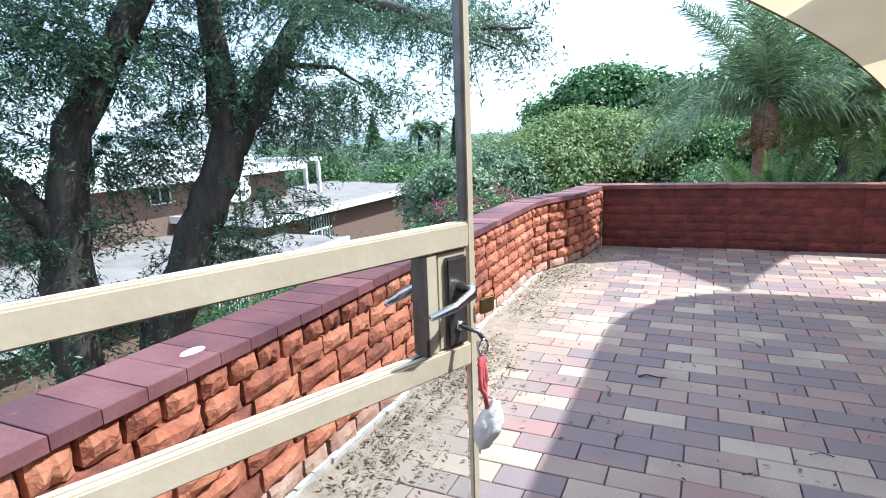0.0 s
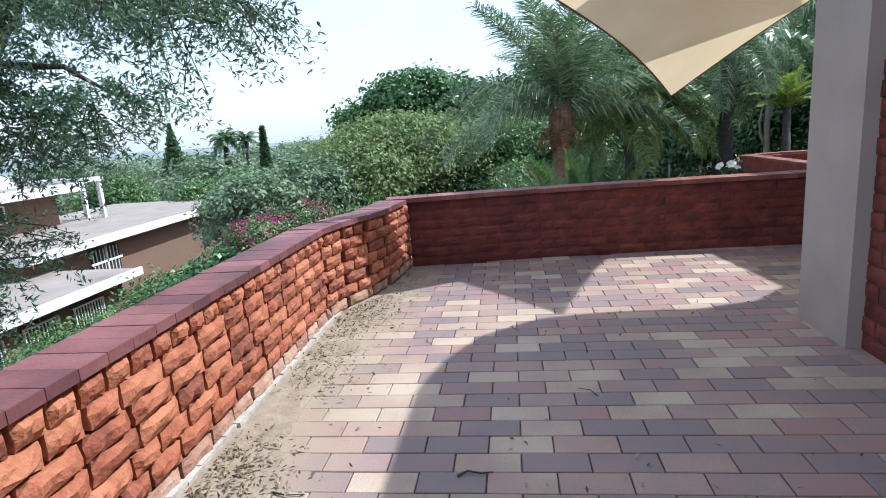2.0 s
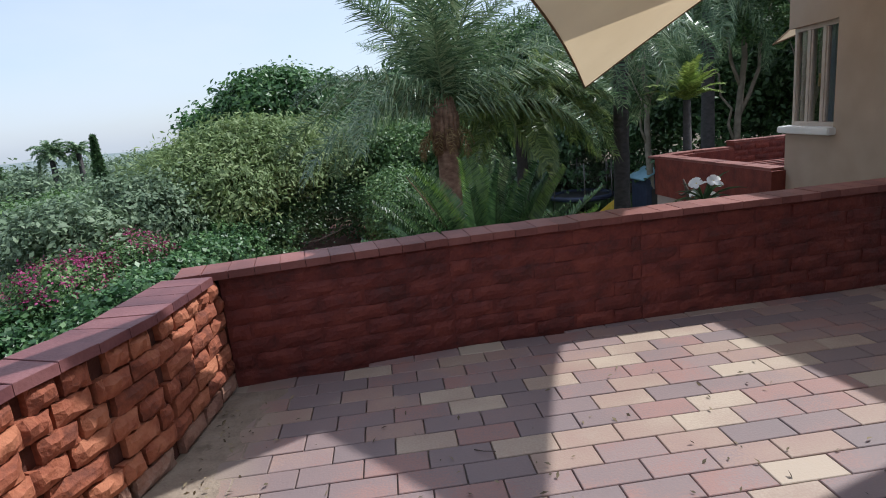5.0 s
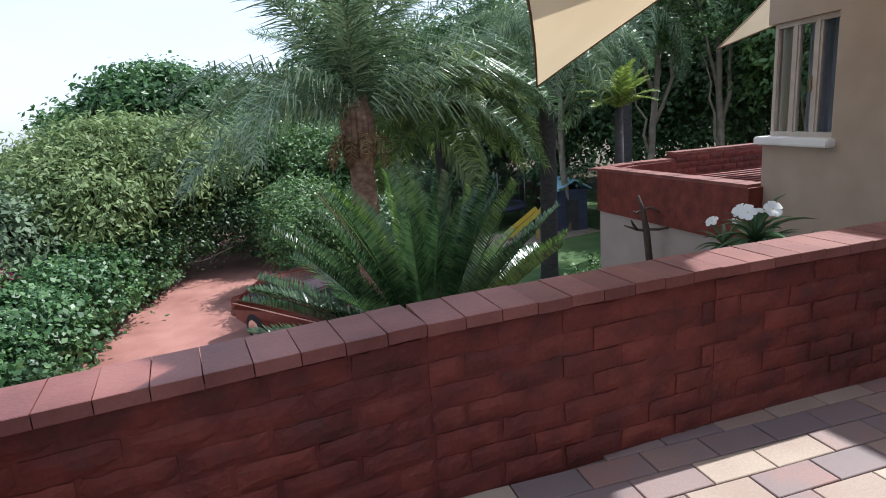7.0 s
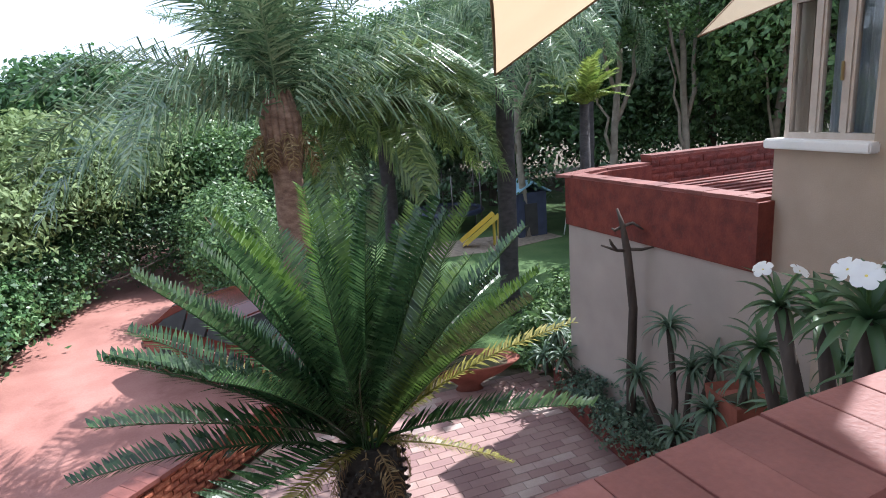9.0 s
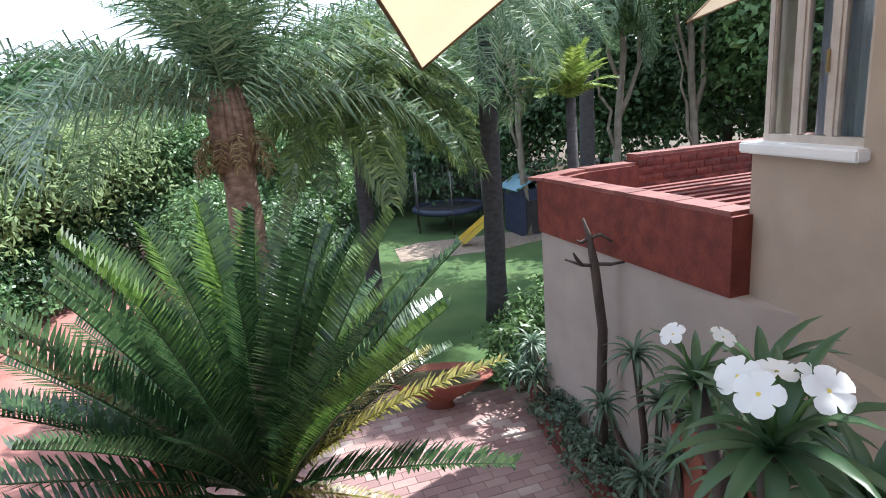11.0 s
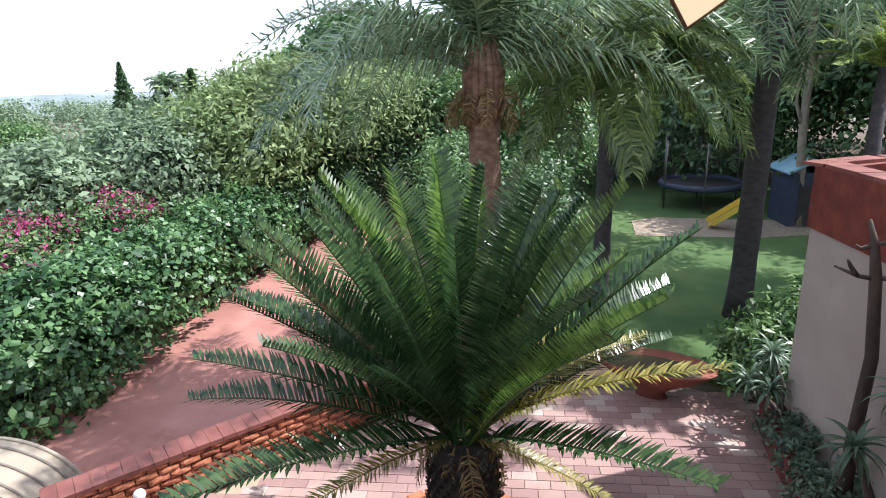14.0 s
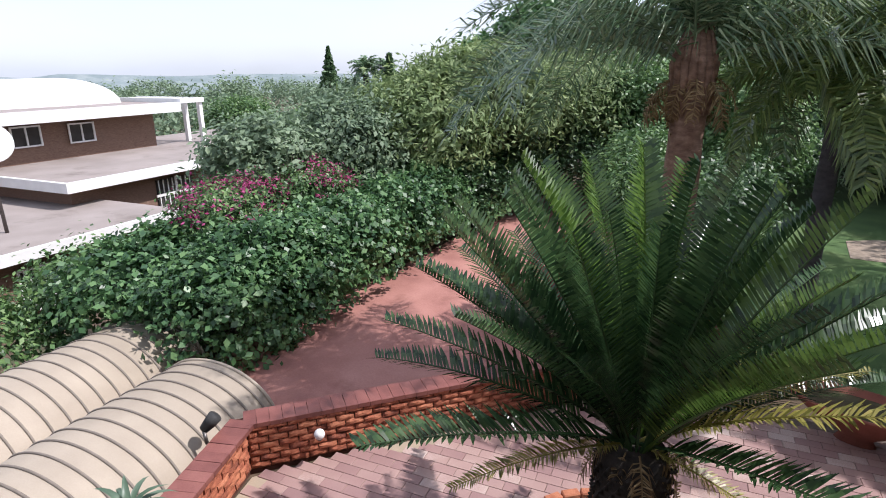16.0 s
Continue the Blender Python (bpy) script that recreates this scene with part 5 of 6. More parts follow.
w = part("window", boxes((-17.54, 23.4, -4.1, -17.48, 25.2, -2.7)), M["dark"], nb, "dark window with white bars")
for k in range(8):
    part("bar", boxes((-17.47, 23.45 + k * 0.22, -4.1, -17.44, 23.49 + k * 0.22, -2.7)), M["white"], w)
part("frame", boxes((-17.47, 23.3, -3.35, -17.42, 25.3, -3.25), (-17.47, 24.25, -4.1, -17.42, 24.35, -2.65)), M["white"], w)
part("wall", boxes((-34.0, 14.0, -4.0, -22.5, 28.0, -0.5)), M["face_brick"], nb)
part("roof", boxes((-36.0, 12.0, -0.42, -21.6, 28.6, -0.10)), M["felt"], nb)
part("fascia", boxes((-21.6, 12.0, -0.5, -21.4, 28.75, -0.05)), M["white"], nb, "white fascia")
part("canopy", merge(boxes((-26.0, 28.75, -0.12, -21.4, 28.85, 0.1), (-26.0, 30.1, -0.12, -21.4, 30.25, 0.1), (-21.55, 28.85, -0.12, -21.4, 30.1, 0.1)), *[boxes((-21.9 - 0.45 * k, 28.85, -0.05, -21.8 - 0.45 * k, 30.1, 0.08)) for k in range(9)]), M["white"], nb, "white slatted canopy")
for p in ((-21.6, 30.1), (-22.6, 30.1)):
    part("post", boxes((p[0] - 0.1, p[1] - 0.1, -6, p[0] + 0.1, p[1] + 0.1, -0.1)), M["white"], nb)
for y0, z0 in ((21.4, -1.4), (23.7, -1.45), (18.5, -1.4)):
    w = part("window", boxes((-22.48, y0, z0, -22.42, y0 + 1.05, z0 + 0.7)), M["dark"], nb)
    part("frame", boxes((-22.42, y0 - 0.06, z0 - 0.06, -22.36, y0 + 1.11, z0), (-22.42, y0 - 0.06, z0 + 0.7, -22.36, y0 + 1.11, z0 + 0.76), (-22.42, y0 - 0.06, z0, -22.36, y0, z0 + 0.7), (-22.42, y0 + 1.05, z0, -22.36, y0 + 1.11, z0 + 0.7), (-22.42, y0 + 0.5, z0, -22.36, y0 + 0.55, z0 + 0.7)), M["white"], w)
bv = []
for y in (12.0, 28.0):
    for k in range(15):
        a = math.pi * k / 14
        bv.append((-29.0 - math.cos(a) * 4.5, y, -0.1 + math.sin(a) * 1.15))
part_roof = mesh_of("barrel_roof", bv, [(k, k + 1, 15 + k + 1, 15 + k) for k in range(14)] + [tuple(range(15)), tuple(range(29, 14, -1))], [M["white"]], smooth=False)
put("barrel_roof", part_roof, nb, None, "white barrel roof")
dish = thing("satellite_dish", "white satellite dish on the neighbouring roof", "satellite dish")
dm = Matrix.Translation((-15.9, 16.9, -0.5)) @ Matrix.Rotation(radians(60), 4, "Y") @ Matrix.Rotation(radians(20), 4, "X")
bm = lathe([(0.05, 0.0), (0.45, 0.05), (0.8, 0.17), (1.0, 0.28), (0.98, 0.30), (0.78, 0.2), (0.42, 0.08), (0.03, 0.03)], 28)
bmesh.ops.transform(bm, matrix=dm @ Matrix.Scale(0.6, 4), verts=bm.verts)
part("reflector", bm, M["white"], dish, smooth=True)
tube("mast", [(-15.9, 16.9, -2.96), (-15.95, 16.9, -1.6), (-15.9, 16.9, -0.5)], [0.05, 0.05, 0.05], M["steel"], dish, 8)
tagged(part("rooflet", prism([(-11.6, 32.0), (-10.0, 32.0), (-10.0, 33.4), (-11.6, 33.4)], -1.9, -1.6), M["white"], None), "white corner of a small roof among the trees", "roof", kind="structure")
tagged(part("wall_rooflet", boxes((-11.4, 32.2, -4.5, -10.2, 33.2, -1.9)), M["face_brick"], None), "brick wall under a small white roof", "wall", kind="structure")


# ---- parked car ----
car = thing("car", "old dark red hatchback parked on the drive", "car", Matrix.Translation((0.62, 16.95, GZ + 0.01)) @ Matrix.Rotation(math.atan2(-1.33, 1.0), 4, "Z"))
side = [(-1.85, 0.32), (-1.95, 0.55), (-1.92, 0.82), (-1.5, 0.95), (-1.05, 1.28), (-0.6, 1.36), (0.25, 1.36), (0.62, 1.25), (1.05, 0.92), (1.75, 0.80), (1.93, 0.62), (1.95, 0.35), (1.6, 0.26), (-1.5, 0.26)]


def loft(outline, ws):
    bm = bmesh.new()
    L = [bm.verts.new((x, -w, z)) for (x, z), w in zip(outline, ws)]
    R = [bm.verts.new((x, w, z)) for (x, z), w in zip(outline, ws)]
    n = len(outline)
    bm.faces.new(L)
    bm.faces.new(R[::-1])
    for k in range(n):
        bm.faces.new((L[(k + 1) % n], L[k], R[k], R[(k + 1) % n]))
    bmesh.ops.recalc_face_normals(bm, faces=bm.faces[:])
    bmesh.ops.bevel(bm, geom=bm.edges[:], offset=0.03, segments=2, affect="EDGES")
    return bm


part("body", loft(side, [0.74, 0.78, 0.79, 0.78, 0.62, 0.58, 0.58, 0.62, 0.77, 0.76, 0.74, 0.74, 0.74, 0.74]), M["car"], car, smooth=False)
for sy in (-1, 1):
    for pts in ([(-1.28, 0.97), (-0.98, 1.24), (-0.62, 1.29), (-0.62, 0.96)], [(-0.56, 0.96), (-0.56, 1.29), (0.0, 1.29), (0.0, 0.95)], [(0.06, 0.95), (0.06, 1.29), (0.28, 1.29), (0.72, 0.94)]):
        vv = [(x, sy * (0.80 - 0.19 * max(0, (z - 0.93)) / 0.35), z) for x, z in pts]
        bm = bmesh.new()
        a_ = [bm.verts.new(q) for q in vv]
        b_ = [bm.verts.new((q[0], q[1] - sy * 0.05, q[2])) for q in vv]
        bm.faces.new(a_)
        bm.faces.new(b_[::-1])
        for k in range(4):
            bm.faces.new((a_[k], b_[k], b_[(k + 1) % 4], a_[(k + 1) % 4]))
        bmesh.ops.recalc_face_normals(bm, faces=bm.faces[:])
        part("side_window", bm, M["dark"], car, "dark glass")
    part("trim_strip", boxes((-1.8, sy * 0.80 - 0.01, 0.72, 1.75, sy * 0.80 + 0.01, 0.745)), M["chrome"], car)
    for x in (-1.2, 1.2):
        wh = part("wheel", merge(), M["rubber"], car)
        v_, f_ = tube_data([(x, sy * 0.60, 0.28), (x, sy * 0.63, 0.28), (x, sy * 0.77, 0.28), (x, sy * 0.79, 0.28)], [0.25, 0.28, 0.28, 0.24], 22)
        put("tyre", mesh_of("tyre", v_, f_, [M["rubber"]], smooth=False), wh)
        v_, f_ = tube_data([(x, sy * 0.76, 0.28), (x, sy * 0.80, 0.28), (x, sy * 0.805, 0.28)], [0.17, 0.16, 0.1], 18)
        put("rim", mesh_of("rim", v_, f_, [M["chrome"]], smooth=False), wh)
part("windscreen", merge(beam((0.68, 0, 1.235), (1.03, 0, 0.955), 1.12, 0.03)), M["dark"], car, "dark glass")
part("rear_window", merge(beam((-1.1, 0, 1.27), (-1.47, 0, 0.99), 1.1, 0.03)), M["dark"], car, "dark glass")
part("bumper", boxes((-2.02, -0.76, 0.4, -1.9, 0.76, 0.52), bevel=0.02), M["steel"], car)
part("bumper", boxes((1.9, -0.74, 0.4, 2.02, 0.74, 0.52), bevel=0.02), M["steel"], car)
for sy in (-1, 1):
    part("tail_light", boxes((-1.965, sy * 0.62 - 0.13, 0.6, -1.93, sy * 0.62 + 0.13, 0.76), bevel=0.01), M["cloth_red"], car)

# ---- play things on the lawn ----
tramp = thing("trampoline", "dark blue round trampoline with a safety net frame", "trampoline")
tx, ty = 7.9, 26.2
rim = [(tx + 1.2 * math.cos(a), ty + 1.2 * math.sin(a), GZ + 0.72) for a in np.linspace(0, 2 * math.pi, 29)]
M["navy"] = shader("navy_padding", [(0.2, (0.02, 0.025, 0.05)), (0.8, (0.045, 0.055, 0.1))], scale=4, rough=0.6, bump=0.1)
tube("pad", rim, [0.1] * 29, M["navy"], tramp, 8)
part("mat", lathe([(1.15, GZ + 0.70), (1.15, GZ + 0.715)], 28, tx, ty), M["rubber"], tramp)
for k in range(6):
    a = k * 1.047 + 0.3
    tube("pole", [(tx + 1.26 * math.cos(a), ty + 1.26 * math.sin(a), GZ), (tx + 1.26 * math.cos(a), ty + 1.26 * math.sin(a), GZ + 2.1)], [0.025, 0.025], M["steel"], tramp, 7)
sl = thing("slide", "yellow plastic slide beside the trampoline", "slide")
bm = merge(beam((7.3, 23.4, GZ + 0.08), (8.25, 22.9, GZ + 0.95), 0.42, 0.04), beam((7.3, 23.61, GZ + 0.15), (8.25, 23.11, GZ + 1.02), 0.05, 0.14), beam((7.3, 23.19, GZ + 0.15), (8.25, 22.69, GZ + 1.02), 0.05, 0.14))
part("chute", bm, M["yellow"], sl)
part("support", boxes((8.2, 22.7, GZ, 8.27, 22.77, GZ + 0.95), (8.2, 23.05, GZ, 8.27, 23.12, GZ + 0.95)), M["yellow"], sl)
ph = thing("playhouse", "small dark playhouse with a pale blue roof", "playhouse")
part("cabin", boxes((9.3, 23.4, GZ, 10.3, 24.6, GZ + 1.45)), M["navy"], ph)
bm = merge(beam((9.15, 24.0, GZ + 1.45), (9.82, 24.0, GZ + 1.8), 1.35, 0.05), beam((10.45, 24.0, GZ + 1.43), (9.79, 24.0, GZ + 1.8), 1.35, 0.05))
part("roof", bm, M["blue_roof"], ph, "pale blue roof")
part("doorway", boxes((9.5, 23.37, GZ + 0.05, 9.95, 23.4, GZ + 1.1)), M["dark"], ph)
lad = thing("step_ladder", "pale folding step ladder on the lawn", "ladder")
for q in (0, 0.35):
    tube("rail", [(10.7 + q, 22.6, GZ), (10.72 + q, 22.75, GZ + 1.0)], [0.02, 0.02], M["white"], lad, 6)
    tube("rail", [(10.7 + q, 23.0, GZ), (10.72 + q, 22.78, GZ + 1.0)], [0.02, 0.02], M["white"], lad, 6)
for k in range(4):
    tube("rung", [(10.7, 22.63 + 0.035 * k, GZ + 0.2 + 0.22 * k), (11.06, 22.63 + 0.035 * k, GZ + 0.2 + 0.22 * k)], [0.018, 0.018], M["white"], lad, 6)

# ---- planters and plants by the annex ----
bowl = thing("planter_bowl", "wide dark red boat-shaped planter on a short foot", "planter")
bd = Matrix.Translation((3.75, 14.55, GZ)) @ Matrix.Rotation(radians(-20), 4, "Z") @ Matrix.Diagonal((1.0, 0.5, 1, 1))
bm = lathe([(0.22, 0.0), (0.17, 0.08), (0.28, 0.17), (0.55, 0.30), (0.78, 0.47), (0.80, 0.50), (0.74, 0.50), (0.52, 0.38)], 26)
bmesh.ops.transform(bm, matrix=bd, verts=bm.verts)
part("bowl", bm, M["terracotta"], bowl, smooth=True)
bm = lathe([(0.6, 0.40), (0.64, 0.43)], 22)
bmesh.ops.transform(bm, matrix=bd, verts=bm.verts)
part("soil", bm, M["soil"], bowl)
pot = thing("flower_pot", "tall square terracotta pot with dark soil", "pot")
bm = bmesh.new()
bmesh.ops.create_cone(bm, cap_ends=True, segments=4, radius1=0.24, radius2=0.36, depth=0.85, matrix=Matrix.Translation((4.72, 10.35, GZ + 0.425 + 0.78)) @ Matrix.Rotation(radians(30), 4, "Z"))
top = max(bm.faces, key=lambda q: q.calc_center_median().z)
ins = bmesh.ops.inset_region(bm, faces=[top], thickness=0.05)
bmesh.ops.translate(bm, verts=top.verts, vec=(0, 0, -0.08))
part("body", bm, M["terracotta"], pot)
part("soil", boxes((4.58, 10.21, GZ + 1.53, 4.86, 10.49, GZ + 1.56)), M["soil"], pot)
part("plinth", boxes((4.5, 10.13, GZ, 4.94, 10.57, GZ + 0.78), bevel=0.01), M["plaster_grey"], pot)
kerb = [(5.08, 14.2), (4.86, 13.9), (4.72, 13.2), (4.66, 12.4), (4.62, 11.6), (4.5, 10.8), (4.4, 10.1)]
bm = bmesh.new()
tmp = prism(kerb + [(x + 0.12, y) for x, y in kerb[::-1]], GZ, GZ + 0.34)
tagged(part("planter_edge", tmp, M["brick_red"], None), "low dark red planter edge beside the annex", "planter edge", kind="structure")
tagged(part("planter_soil", prism([(x + 0.12, y) for x, y in kerb] + [(5.3, 10.1), (5.1, 13.5)], GZ, GZ + 0.28), M["soil"], None), "dark soil of the raised bed", "soil", kind="structure")


def blade_set(c, n, L, w, rise, seed, curl=0.5):
    """Pointed fleshy leaves round a centre."""
    r_ = random.Random(seed)
    out = []
    for k in range(n):
        a = k * 2.39996 + r_.uniform(-0.2, 0.2)
        e = rise[0] + (rise[1] - rise[0]) * k / max(1, n - 1) + r_.uniform(-0.1, 0.1)
        l_ = L * r_.uniform(0.75, 1.1)
        d_ = Vector((math.cos(a), math.sin(a), 0))
        s_ = Vector((-math.sin(a), math.cos(a), 0))
        vs, fs = [], []
        p = Vector(c)
        ang = e
        for q in range(6):
            t_ = q / 5
            ww = w * (0.55 + 0.45 * math.sin(min(1, t_ * 1.5 + 0.15) * math.pi * 0.5)) * (1 - t_ ** 2.2)
            fold = Vector((0, 0, ww * 0.35))
            vs += [p - s_ * ww / 2 + fold, p, p + s_ * ww / 2 + fold]
            p = p + (d_ * math.cos(ang) + Vector((0, 0, math.sin(ang)))) * l_ / 5
            ang -= curl / 5 * 1.6
        for q in range(5):
            b_ = q * 3
            fs += [(b_, b_ + 1, b_ + 4, b_ + 3), (b_ + 1, b_ + 2, b_ + 5, b_ + 4)]
        out.append((vs, fs))
    return join_data(out)


def rosette(parent, name, c, n, L, w, rise, seed, material, curl=0.5):
    v_, f_ = blade_set(c, n, L, w, rise, seed, curl)
    return put(name, mesh_of(name, v_, f_, [material], smooth=True), parent)


def leaf_ring(parent, c, n, L, w, rise, seed, material, curl=0.5):
    """The same leaves, each a part of its own."""
    r_ = random.Random(seed)
    for k in range(n):
        e = rise[0] + (rise[1] - rise[0]) * k / max(1, n - 1)
        v_, f_ = blade_set((0, 0, 0), 1, L, w, (e, e), seed * 7 + k, curl)
        put("leaf", mesh_of("leaf", v_, f_, [material], smooth=True), parent, Matrix.Translation(c) @ Matrix.Rotation(k * 2.39996 + r_.uniform(-0.2, 0.2), 4, "Z"))


def aloe(label, base, heads, seed, L=0.34, w=0.045, n=30, mat_="aloe"):
    ob = thing("aloe", label, "aloe", group="aloes by the annex")
    for k, h_ in enumerate(heads):
        b_ = Vector(base)
        h_ = Vector(h_)
        tube("stem", [b_, b_.lerp(h_, 0.5) + Vector((0.04, -0.03, 0)), h_], [0.04, 0.035, 0.03], M["bark"], ob, 8)
        leaf_ring(ob, h_, n, L, w, (1.3, -0.5), seed + k, M[mat_], 0.9)
    return ob


aloe("tree aloe with spiky grey-green rosettes", (4.8, 11.35, GZ + 0.25), [(4.6, 11.2, -0.82), (4.75, 11.05, -1.25), (4.55, 11.6, -1.5), (4.85, 10.85, -1.1)], 200)
aloe("tree aloe with spiky grey-green rosettes", (4.75, 10.7, GZ + 0.25), [(4.45, 10.5, -1.35), (4.6, 10.25, -0.95), (4.4, 10.85, -1.75)], 210)
aloe("low aloe clump at the annex corner", (5.0, 13.5, GZ + 0.25), [(4.85, 13.75, -1.75), (5.0, 14.0, -2.0), (4.75, 13.45, -2.05), (4.7, 13.9, -2.2)], 220)
aloe("low aloe beside the patio wall", (-2.2, 9.75, GZ), [(-2.2, 9.8, -2.0)], 230, 0.42, 0.07, 26)
aloe("low aloe beside the patio wall", (-2.5, 9.1, GZ - 0.1), [(-2.55, 9.1, -2.05), (-2.3, 9.35, -2.35)], 240, 0.46, 0.09, 20, "leaf_mid")
bush("shrub", "low blue-green succulents along the planter edge", [(4.75, 12.9, GZ + 0.35, 0.25, 0.6, 0.22), (4.7, 12.0, GZ + 0.35, 0.25, 0.6, 0.25), (4.62, 11.2, GZ + 0.4, 0.25, 0.6, 0.25), (4.95, 12.5, GZ + 0.45, 0.25, 0.8, 0.25)], "aloe", 200, 22, 0.06, 0.06, 250, "succulents")
bush("shrub", "leafy shrubs behind the patio corner", [(5.2, 14.6, GZ + 0.4, 0.6, 0.6, 0.6), (5.9, 15.0, GZ + 0.6, 0.8, 0.7, 0.8), (6.8, 14.8, GZ + 0.6, 0.8, 0.7, 0.8)], "leaf_mid", 300, 26, 0.12, 0.12, 251, slim=0.4)

dead = thing("bare_shrub", "bare brown stem with stubby forked twigs", "bare plant", Matrix.Translation((-0.13, 0.0, 0.0)))
tube("stem", [(4.95, 12.05, GZ + 0.2), (4.92, 12.02, -1.6), (4.93, 12.0, -0.9), (4.86, 12.02, -0.22), (4.83, 12.06, 0.06), (4.79, 12.1, 0.24)], [0.06, 0.055, 0.05, 0.045, 0.03, 0.012], M["bark"], dead, 9)
for a_, b_, c_ in (((4.86, 12.02, -0.23), (4.72, 12.02, -0.2), (4.58, 12.1, -0.14)), ((4.86, 12.02, -0.21), (5.0, 11.95, -0.22), (5.12, 11.9, -0.2)), ((4.84, 12.05, 0.05), (4.92, 12.0, 0.08), (5.02, 11.95, 0.0)), ((4.72, 12.02, -0.2), (4.66, 12.02, -0.12), (4.62, 12.0, -0.06)), ((4.84, 12.05, 0.05), (4.76, 12.1, 0.0), (4.72, 12.1, 0.03))):
    tube("twig", [a_, b_, c_], [0.02, 0.018, 0.01], M["bark"], dead, 7)


def flower(parent, c, face, R, seed):
    """A white five-petalled flower with a yellow throat."""
    r_ = random.Random(seed)
    z_ = Vector(face).normalized()
    x_ = z_.orthogonal().normalized()
    y_ = z_.cross(x_)
    c = Vector(c)
    vs, fs = [], []
    for k in range(5):
        a = k * 1.2566 + r_.uniform(-0.1, 0.1)
        d_ = x_ * math.cos(a) + y_ * math.sin(a)
        s_ = z_.cross(d_)
        o = len(vs)
        for t_, w_, u_ in ((0.06, 0.10, 0.0), (0.4, 0.33, 0.10), (0.75, 0.46, 0.14), (0.95, 0.30, 0.06), (1.02, 0.08, 0.0)):
            for q in (-1, 0, 1):
                vs.append(c + d_ * R * t_ + s_ * R * w_ * q + z_ * R * (u_ + 0.05 * abs(q) + r_.uniform(-0.02, 0.02)))
        for q in range(4):
            b_ = o + q * 3
            fs += [(b_, b_ + 1, b_ + 4, b_ + 3), (b_ + 1, b_ + 2, b_ + 5, b_ + 4)]
    fl_ = put("flower", mesh_of("flower", vs, fs, [M["petal"]], smooth=True), parent)
    v_, f_ = tube_data([c - z_ * R * 0.25, c + z_ * R * 0.03], [R * 0.05, R * 0.1], 8)
    put("throat", mesh_of("throat", v_, f_, [M["petal_eye"]]), fl_)


def pachypodium(base, heads, seed):
    ob = thing("pachypodium", "thick-stemmed succulent with long leaves and white flowers", "succulent", group="flowering succulents below the parapet")
    r_ = random.Random(seed)
    b_ = Vector(base)
    for k, (h_, L, nf, R) in enumerate(heads):
        h_ = Vector(h_)
        mid = b_.lerp(h_, 0.55) + Vector((r_.uniform(-0.1, 0.1), r_.uniform(-0.1, 0.1), 0))
        tube("stem", [b_, b_.lerp(mid, 0.6), mid, mid.lerp(h_, 0.6), h_], [0.075, 0.06, 0.05, 0.04, 0.03], M["bark"], ob, 10)
        leaf_ring(ob, h_, 22, L, L * 0.17, (1.25, -0.45), seed + k * 3, M["leaf_succulent"], 0.7)
        for q in range(nf):
            a = q * 2.4
            rr = 0.0 if nf == 1 else 0.09
            top = h_ + Vector((math.cos(a) * rr, math.sin(a) * rr - 0.02, 0.16 + 0.02 * (q % 3)))
            tube("flower_stalk", [h_, h_.lerp(top, 0.6) + Vector((0, 0, 0.03)), top], [0.008, 0.006, 0.005], M["leaf_mid"], ob, 6)
            flower(ob, top, (math.cos(a) * 0.5 - 0.35, math.sin(a) * 0.5 - 0.45, 0.8), R, seed + q)
    return ob


pachypodium((3.3, 8.25, GZ), [((2.72, 8.12, 0.62), 0.32, 5, 0.05), ((3.05, 8.2, 0.28), 0.30, 0, 0.06), ((2.95, 8.05, 0.45), 0.32, 0, 0.06)], 301)
pachypodium((3.95, 8.7, GZ), [((3.06, 8.74, 0.42), 0.24, 2, 0.046), ((3.42, 8.8, 0.3), 0.36, 0, 0.06), ((3.5, 9.2, -0.06), 0.28, 0, 0.06)], 321)
pachypodium((4.3, 9.2, GZ), [((3.9, 9.35, -0.62), 0.3, 0, 0.06), ((3.75, 9.0, -0.5), 0.28, 0, 0.06), ((4.1, 9.1, -0.25), 0.3, 0, 0.06)], 341)

# tree fern and slim trees behind the annex
tf = thing("tree_fern", "bright lime-green feathery tree fern crown", "tree fern")
tube("trunk", [(6.7, 15.7, GZ), (6.65, 15.65, -0.5), (6.6, 15.6, 1.35)], [0.12, 0.1, 0.08], M["dark_bark"], tf, 10)
FERN = [frond_mesh(130 + k, 1.15, (0.3, -0.75), 0.26, 40, 0.04, 0.4, 0.25, M["fern_lime"], 0.012, 0.08, 0.12) for k in range(2)]
place_fronds(tf, FERN, (6.6, 15.6, 1.35), 26, (85, 12), 133, (0.5, 0.85), 0.05)
